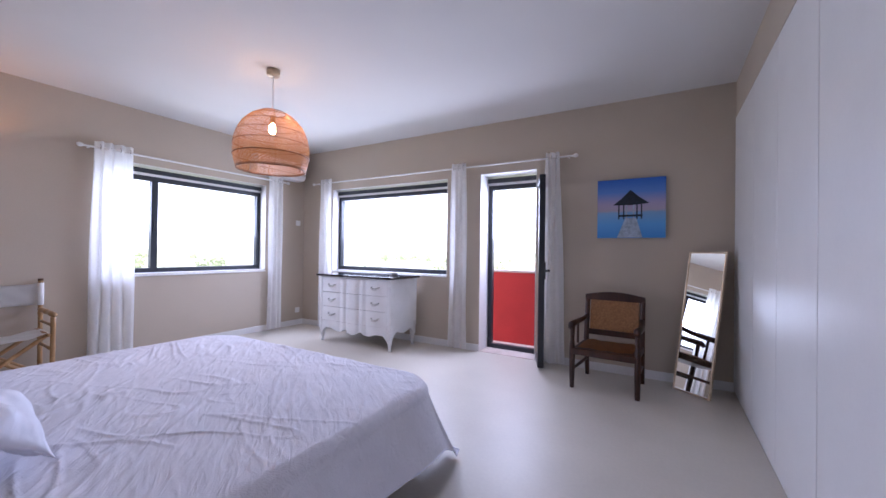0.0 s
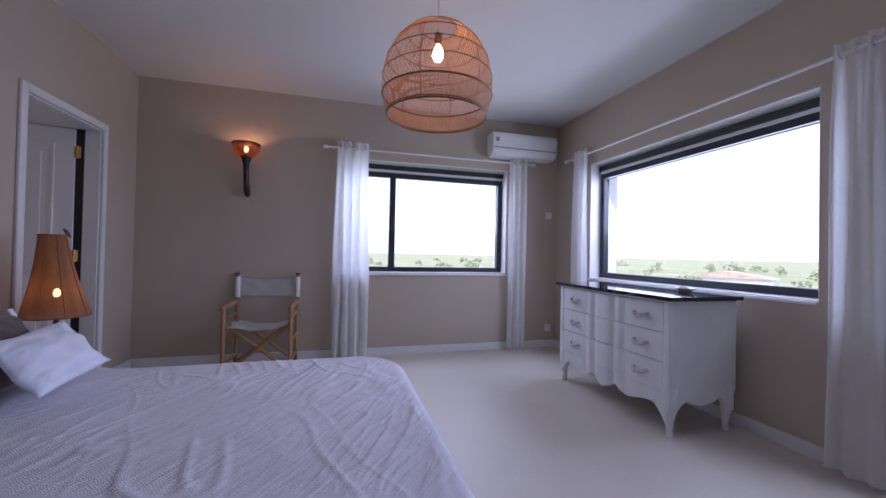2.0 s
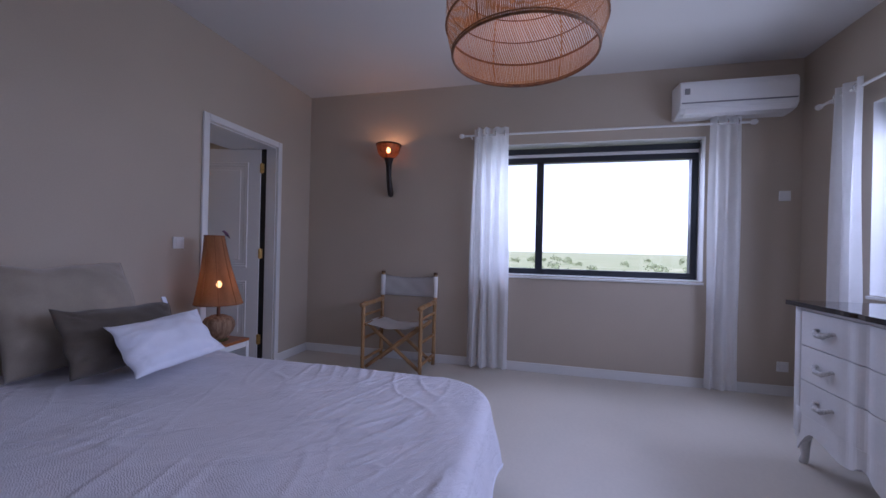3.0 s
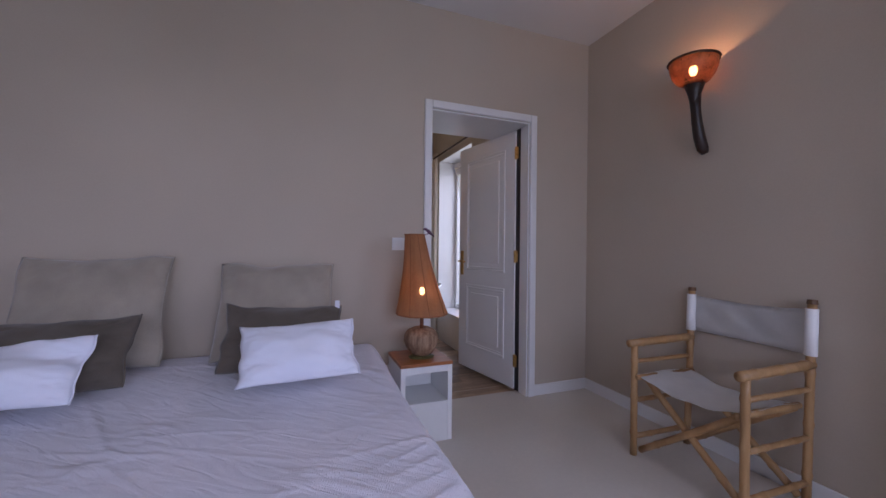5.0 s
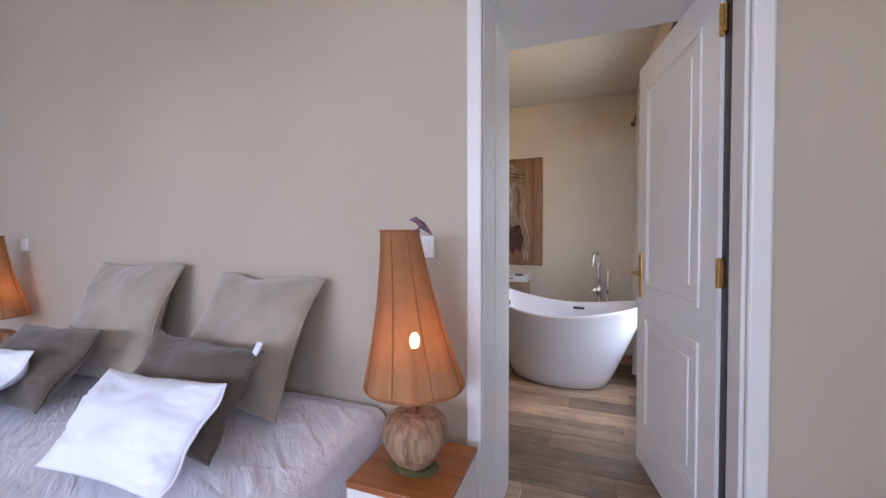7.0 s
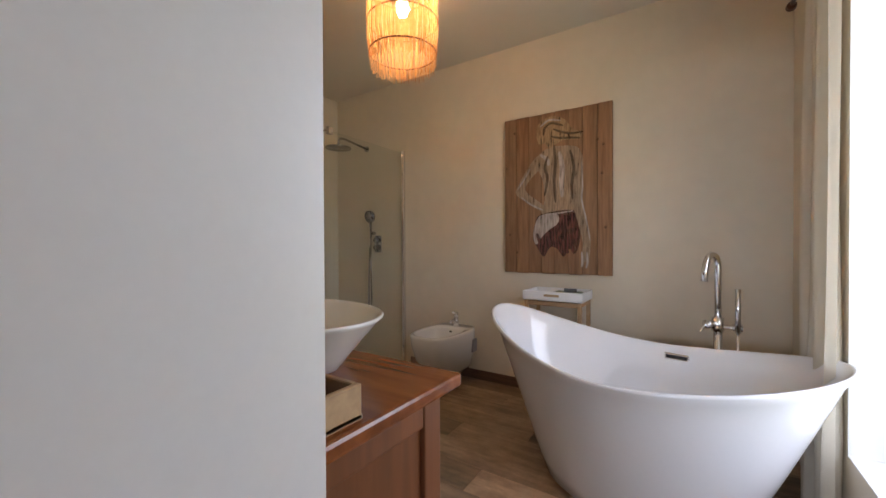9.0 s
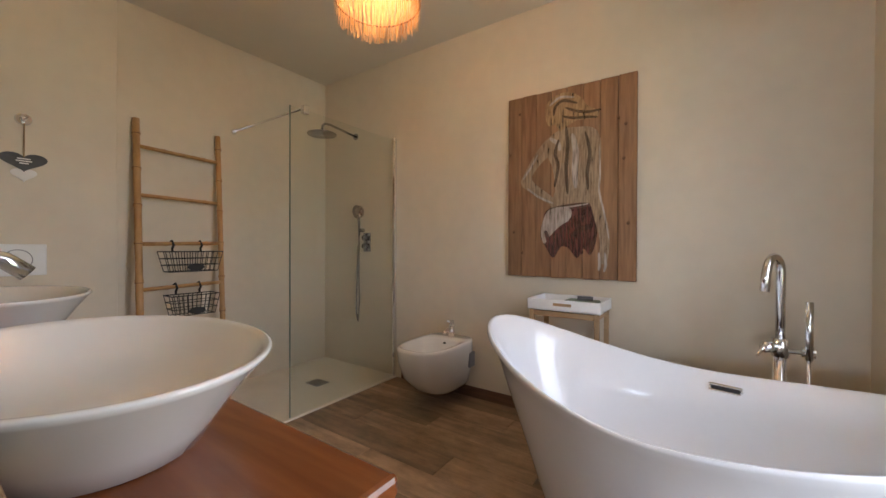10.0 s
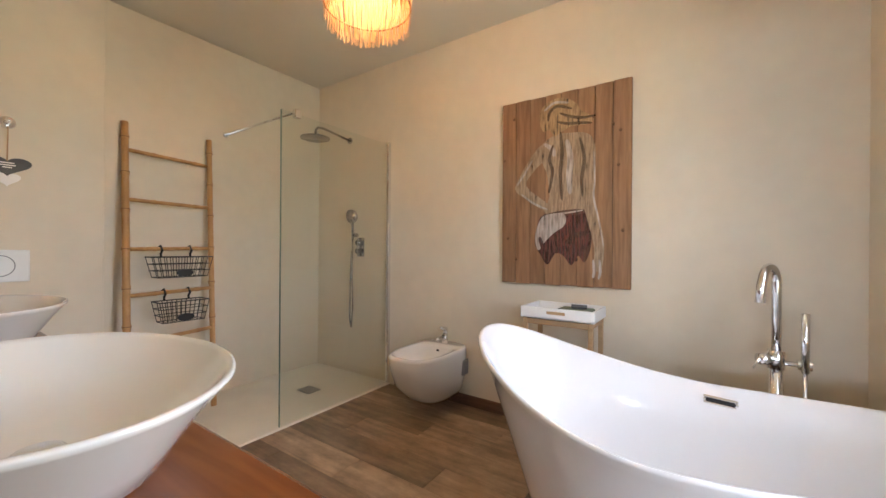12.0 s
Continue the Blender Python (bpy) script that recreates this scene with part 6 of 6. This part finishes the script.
def blot(name, pts, material, lift, label=""):
    """A rounded painted shape; pts run round its outline."""
    out, n = [], len(pts)
    for i in range(n):
        p0, p1, p2, p3 = (Vector((*pts[(i + k) % n], 0)) for k in (-1, 0, 1, 2))
        for t in (0, 0.25, 0.5, 0.75):
            out.append(0.5 * ((2 * p1) + (p2 - p0) * t + (2 * p0 - 5 * p1 + 4 * p2 - p3) * t * t + (3 * p1 - p0 - 3 * p2 + p3) * t ** 3))
    bm = bmesh.new()
    prism(bm, [(PW - v.x, v.y) for v in out], 0.020, 0.0205 + lift)
    part(name, bm, material, wp, label)


def stroke(pts, w, material, lift, label=""):
    """A tapering brush stroke along points."""
    up, down = [], []
    for k, (x, z) in enumerate(pts):
        a, b = pts[max(k - 1, 0)], pts[min(k + 1, len(pts) - 1)]
        d = Vector((b[0] - a[0], b[1] - a[1])).normalized()
        h = w * (0.25 + 0.75 * math.sin(math.pi * (k + 0.6) / (len(pts) + 0.2)))
        up.append((x - d.y * h, z + d.x * h))
        down.append((x + d.y * h, z - d.x * h))
    blot("brush_stroke", up + down[::-1], material, lift, label)


# from the left edge of the boards, in metres: an upright tan mass, a bent band, a long band, a red and white block
blot("painted_shape", [(0.36, 0.95), (0.46, 0.95), (0.56, 0.93), (0.60, 0.86), (0.57, 0.70), (0.535, 0.56), (0.545, 0.45), (0.31, 0.45), (0.33, 0.56), (0.315, 0.70), (0.275, 0.80), (0.26, 0.88)], M_P1, 0.0, "tan painted shape")
blot("painted_shape", [(0.28, 0.90), (0.20, 0.82), (0.105, 0.665), (0.10, 0.62), (0.145, 0.575), (0.30, 0.475), (0.33, 0.50), (0.30, 0.535), (0.175, 0.645), (0.23, 0.74), (0.29, 0.80)], M_P1, 0.0003, "tan painted band")
blot("painted_shape", [(0.55, 0.92), (0.605, 0.86), (0.61, 0.70), (0.60, 0.54), (0.655, 0.32), (0.66, 0.20), (0.64, 0.10), (0.60, 0.12), (0.605, 0.24), (0.555, 0.44), (0.525, 0.55), (0.54, 0.76)], M_P1, 0.0006, "tan painted band")
blot("painted_shape", [(0.36, 0.94), (0.33, 0.985), (0.285, 0.985), (0.262, 1.06), (0.275, 1.13), (0.34, 1.175), (0.42, 1.175), (0.49, 1.13), (0.53, 1.07), (0.60, 1.02), (0.57, 0.985), (0.47, 0.99), (0.41, 0.965)], M_P5, 0.0009, "straw-coloured painted shape")
blot("painted_shape", [(0.30, 0.45), (0.545, 0.47), (0.585, 0.36), (0.585, 0.24), (0.55, 0.15), (0.51, 0.19), (0.47, 0.13), (0.42, 0.19), (0.37, 0.20), (0.32, 0.13), (0.27, 0.20), (0.235, 0.27), (0.25, 0.37)], M_P2, 0.0002, "dark red painted shape")
blot("painted_shape", [(0.30, 0.445), (0.42, 0.45), (0.43, 0.38), (0.36, 0.33), (0.30, 0.27), (0.26, 0.22), (0.238, 0.29), (0.255, 0.38)], M_P3, 0.0008, "white painted shape")
for pts, w, m_, lift in (([(0.40, 0.95), (0.41, 0.83), (0.40, 0.70), (0.41, 0.55)], 0.012, M_P4, 0.0012), ([(0.35, 0.88), (0.33, 0.80), (0.35, 0.72), (0.33, 0.60)], 0.011, M_P4, 0.0013), ([(0.52, 0.90), (0.545, 0.78), (0.53, 0.66), (0.535, 0.56)], 0.011, M_P4, 0.0014),
                         ([(0.44, 0.90), (0.46, 0.80), (0.455, 0.68), (0.46, 0.58)], 0.020, M_P3, 0.0011), ([(0.30, 0.90), (0.35, 0.86), (0.36, 0.82)], 0.014, M_P3, 0.0011), ([(0.115, 0.66), (0.16, 0.72), (0.21, 0.80)], 0.007, M_P3, 0.0012), ([(0.60, 0.80), (0.605, 0.64), (0.60, 0.54), (0.63, 0.40), (0.655, 0.26)], 0.006, M_P3, 0.0012),
                         ([(0.15, 0.585), (0.22, 0.53), (0.31, 0.485)], 0.007, M_P3, 0.0012), ([(0.33, 0.448), (0.44, 0.455), (0.53, 0.465)], 0.005, M_P3, 0.0013), ([(0.60, 0.16), (0.605, 0.10), (0.60, 0.06)], 0.008, M_P3, 0.0012), ([(0.635, 0.16), (0.64, 0.10), (0.632, 0.055)], 0.008, M_P3, 0.0012),
                         ([(0.32, 1.05), (0.33, 1.10), (0.38, 1.13), (0.46, 1.10)], 0.010, M_P4, 0.0015), ([(0.40, 1.08), (0.46, 1.05), (0.53, 1.03), (0.60, 1.03)], 0.009, M_P4, 0.0015), ([(0.38, 1.03), (0.44, 1.01), (0.52, 1.00), (0.58, 0.99)], 0.009, M_P4, 0.0015), ([(0.30, 1.12), (0.36, 1.155), (0.44, 1.14)], 0.008, M_P3, 0.0016),
                         ([(0.43, 0.37), (0.50, 0.41), (0.55, 0.44)], 0.016, M_P2, 0.0016), ([(0.44, 0.27), (0.49, 0.31), (0.56, 0.33)], 0.018, M_P4, 0.0016), ([(0.27, 0.30), (0.29, 0.24), (0.32, 0.18)], 0.014, M_P2, 0.0016), ([(0.45, 0.24), (0.48, 0.20), (0.50, 0.16)], 0.015, M_P2, 0.0016)):
    stroke(pts, w, m_, lift)

# ---- flush plate and hooks ----
fp = root("flush_plate", pose(-0.66, -0.305, 1.015, 0, 0, 90), "white flush plate with two round buttons", "flush plate")
part("plate", B((-0.145, 0, -0.085), (0.145, 0.012, 0.085), 0.006), M_PLASTIC, fp)
part("button_ring", ring((-0.035, 0.013, 0), 0.055, 0.0022, (0, 1, 0)), M_GREY, fp)
part("button_ring", ring((0.055, 0.013, 0), 0.038, 0.002, (0, 1, 0)), M_GREY, fp)
for y in (-0.365, -0.14):
    hk = root("wall_hook", pose(-0.66, y, 1.77, 0, 0, 90), "round chrome wall hook on the cistern wall", "hook", "wall hooks")
    part("disc", TB([(0, 0, 0), (0, 0.012, 0)], [0.034, 0.03], 20), M_CHROME, hk)
    part("peg", TB([(0, 0.012, 0), (0, 0.04, -0.004), (0, 0.05, 0.008)], [0.012, 0.01, 0.013], 12), M_CHROME, hk, "", True)
hp = root("heart_sign", pose(-0.66, -0.365, 1.545, 0, 0, 90), "grey heart-shaped sign hung on a cord", "sign")
heart = [(0.072 * 1.25 * math.sin(t) ** 3, 0.056 * (0.8125 * math.cos(t) - 0.3125 * math.cos(2 * t) - 0.125 * math.cos(3 * t) - 0.0625 * math.cos(4 * t))) for t in [2 * math.pi * k / 36 for k in range(36)]]
part("heart", prism(bmesh.new(), heart, 0.004, 0.012), M_SLATE, hp)
part("small_heart", prism(bmesh.new(), [(x * 0.55, z * 0.7 - 0.072) for x, z in heart], 0.004, 0.010), M_CANVAS, hp)
part("cord", TB([(0, 0.03, 0.20), (0, 0.01, 0.02)], 0.003, 6), M_PINE, hp)
for w, z in ((0.05, 0.012), (0.06, 0.0), (0.035, -0.012)):
    part("lettering_bar", B((-w / 2, 0.0118, z - 0.003), (w / 2, 0.0128, z + 0.003)), M_CANVAS, hp)

# ---- straw pendant ----
sl = root("straw_pendant", pose(-2.52, -1.15, 0), "fringed straw drum pendant lamp", "pendant lamp")
part("cord", TB([(0, 0, 2.5), (0, 0, BH)], 0.004, 6), M_BLACK, sl)
part("ceiling_rose", LT([(0, BH - 0.03), (0.045, BH - 0.03), (0.05, BH), (0, BH)], 20), M_TRIM, sl)
part("bulb", LT([(0, 2.33), (0.024, 2.34), (0.036, 2.37), (0.03, 2.405), (0.016, 2.43), (0, 2.435)], 18), M_BULB_B, sl, "glowing warm bulb", True)
part("lamp_holder", LT([(0, 2.50), (0.02, 2.5), (0.02, 2.43), (0, 2.43)], 14), M_BLACK, sl)
for z, R in ((2.135, 0.178), (2.30, 0.187), (2.49, 0.19)):
    part("hoop", ring((0, 0, z), R, 0.004, seg=48), M_RATTAN_D, sl)
for a in (0, 2.094, 4.189):
    part("spoke", TB([(0, 0, 2.49), (0.19 * math.cos(a), 0.19 * math.sin(a), 2.49)], 0.003, 6), M_RATTAN_D, sl)
wv, wf = [], []
for k in range(330):
    a0, R = 2 * math.pi * k / 330 + rng.uniform(-0.01, 0.01), 0.187 + rng.uniform(-0.006, 0.006)
    z1, z0 = 2.49 + rng.uniform(-0.005, 0.01), (2.065 if k % 2 else 2.09) + rng.uniform(-0.02, 0.012)
    pts = []
    for j in range(7):
        z = z1 + (z0 - z1) * j / 6
        rr_ = R - 0.006 * (j == 5) + 0.010 * rng.uniform(-0.3, 0.3) - (0.012 if z < 2.14 else 0)
        a = a0 + 0.012 * math.sin(j + k)
        pts.append(Vector((rr_ * math.cos(a), rr_ * math.sin(a), z)))
    ribbon(pts, rng.uniform(0.0026, 0.0042))
me = bpy.data.meshes.new("straw")
me.from_pydata(wv, [], wf)
me.materials.append(M_STRAW)
so = new("straw", me)
so.parent = sl
tagged(so, "hanging straw fringe", "", "", "stuff")

# ---- bathroom curtain ----
rod((BW + 0.06, -2.10, 2.30), (BW + 0.06, -0.20, 2.30), (-0.06, 0, 0), "brown wooden curtain rod over the bathroom window", M_MAHOG)
curtain(pose(BW + 0.045, -1.62, 0, 0, 0, 90), 0.28, 4, "cream voile curtain drawn aside at the bath", 1.1, top=2.36, bottom=0.02, seed=0.9, material=M_CURTW, group="bathroom curtains")

# ---- floor planks ----
PL, PWD = 1.20, 0.195
r2 = random.Random(3)
fl = bpy.data.objects["bathroom_floor"]
meshes = {}
y, row = 0.476, 0
while y > BS + 0.01:
    yb = max(BS + 0.001, y - PWD)
    x = BW + 0.001 - (row * 0.43 % PL)
    while x < BE:
        a, b = max(x, BW + 0.001), min(x + PL, BE - 0.001)
        # rows stop at the shower tray and at the doorway's jambs
        if y < -0.70:
            b = min(b, -1.492)
        if yb > BN - 0.02:
            a, b = max(a, DB[0] + 0.001), min(b, DB[1] - 0.001)
        if b - a > 0.03:
            key = (round(b - a, 3), round(y - yb, 3))
            if key not in meshes:
                bm = B((-(b - a) / 2 + 0.001, -(y - yb) / 2 + 0.001, -0.006), ((b - a) / 2 - 0.001, (y - yb) / 2 - 0.001, 0.0), 0.0012, 1)
                me = bpy.data.meshes.new("plank")
                bm.to_mesh(me)
                bm.free()
                me.materials.append(M_PLANK)
                meshes[key] = me
            o = new("plank", meshes[key])
            o.parent = fl
            o.location = ((a + b) / 2, (y + yb) / 2, BF + 0.0005 * r2.random())
        x += PL
    y -= PWD
    row += 1
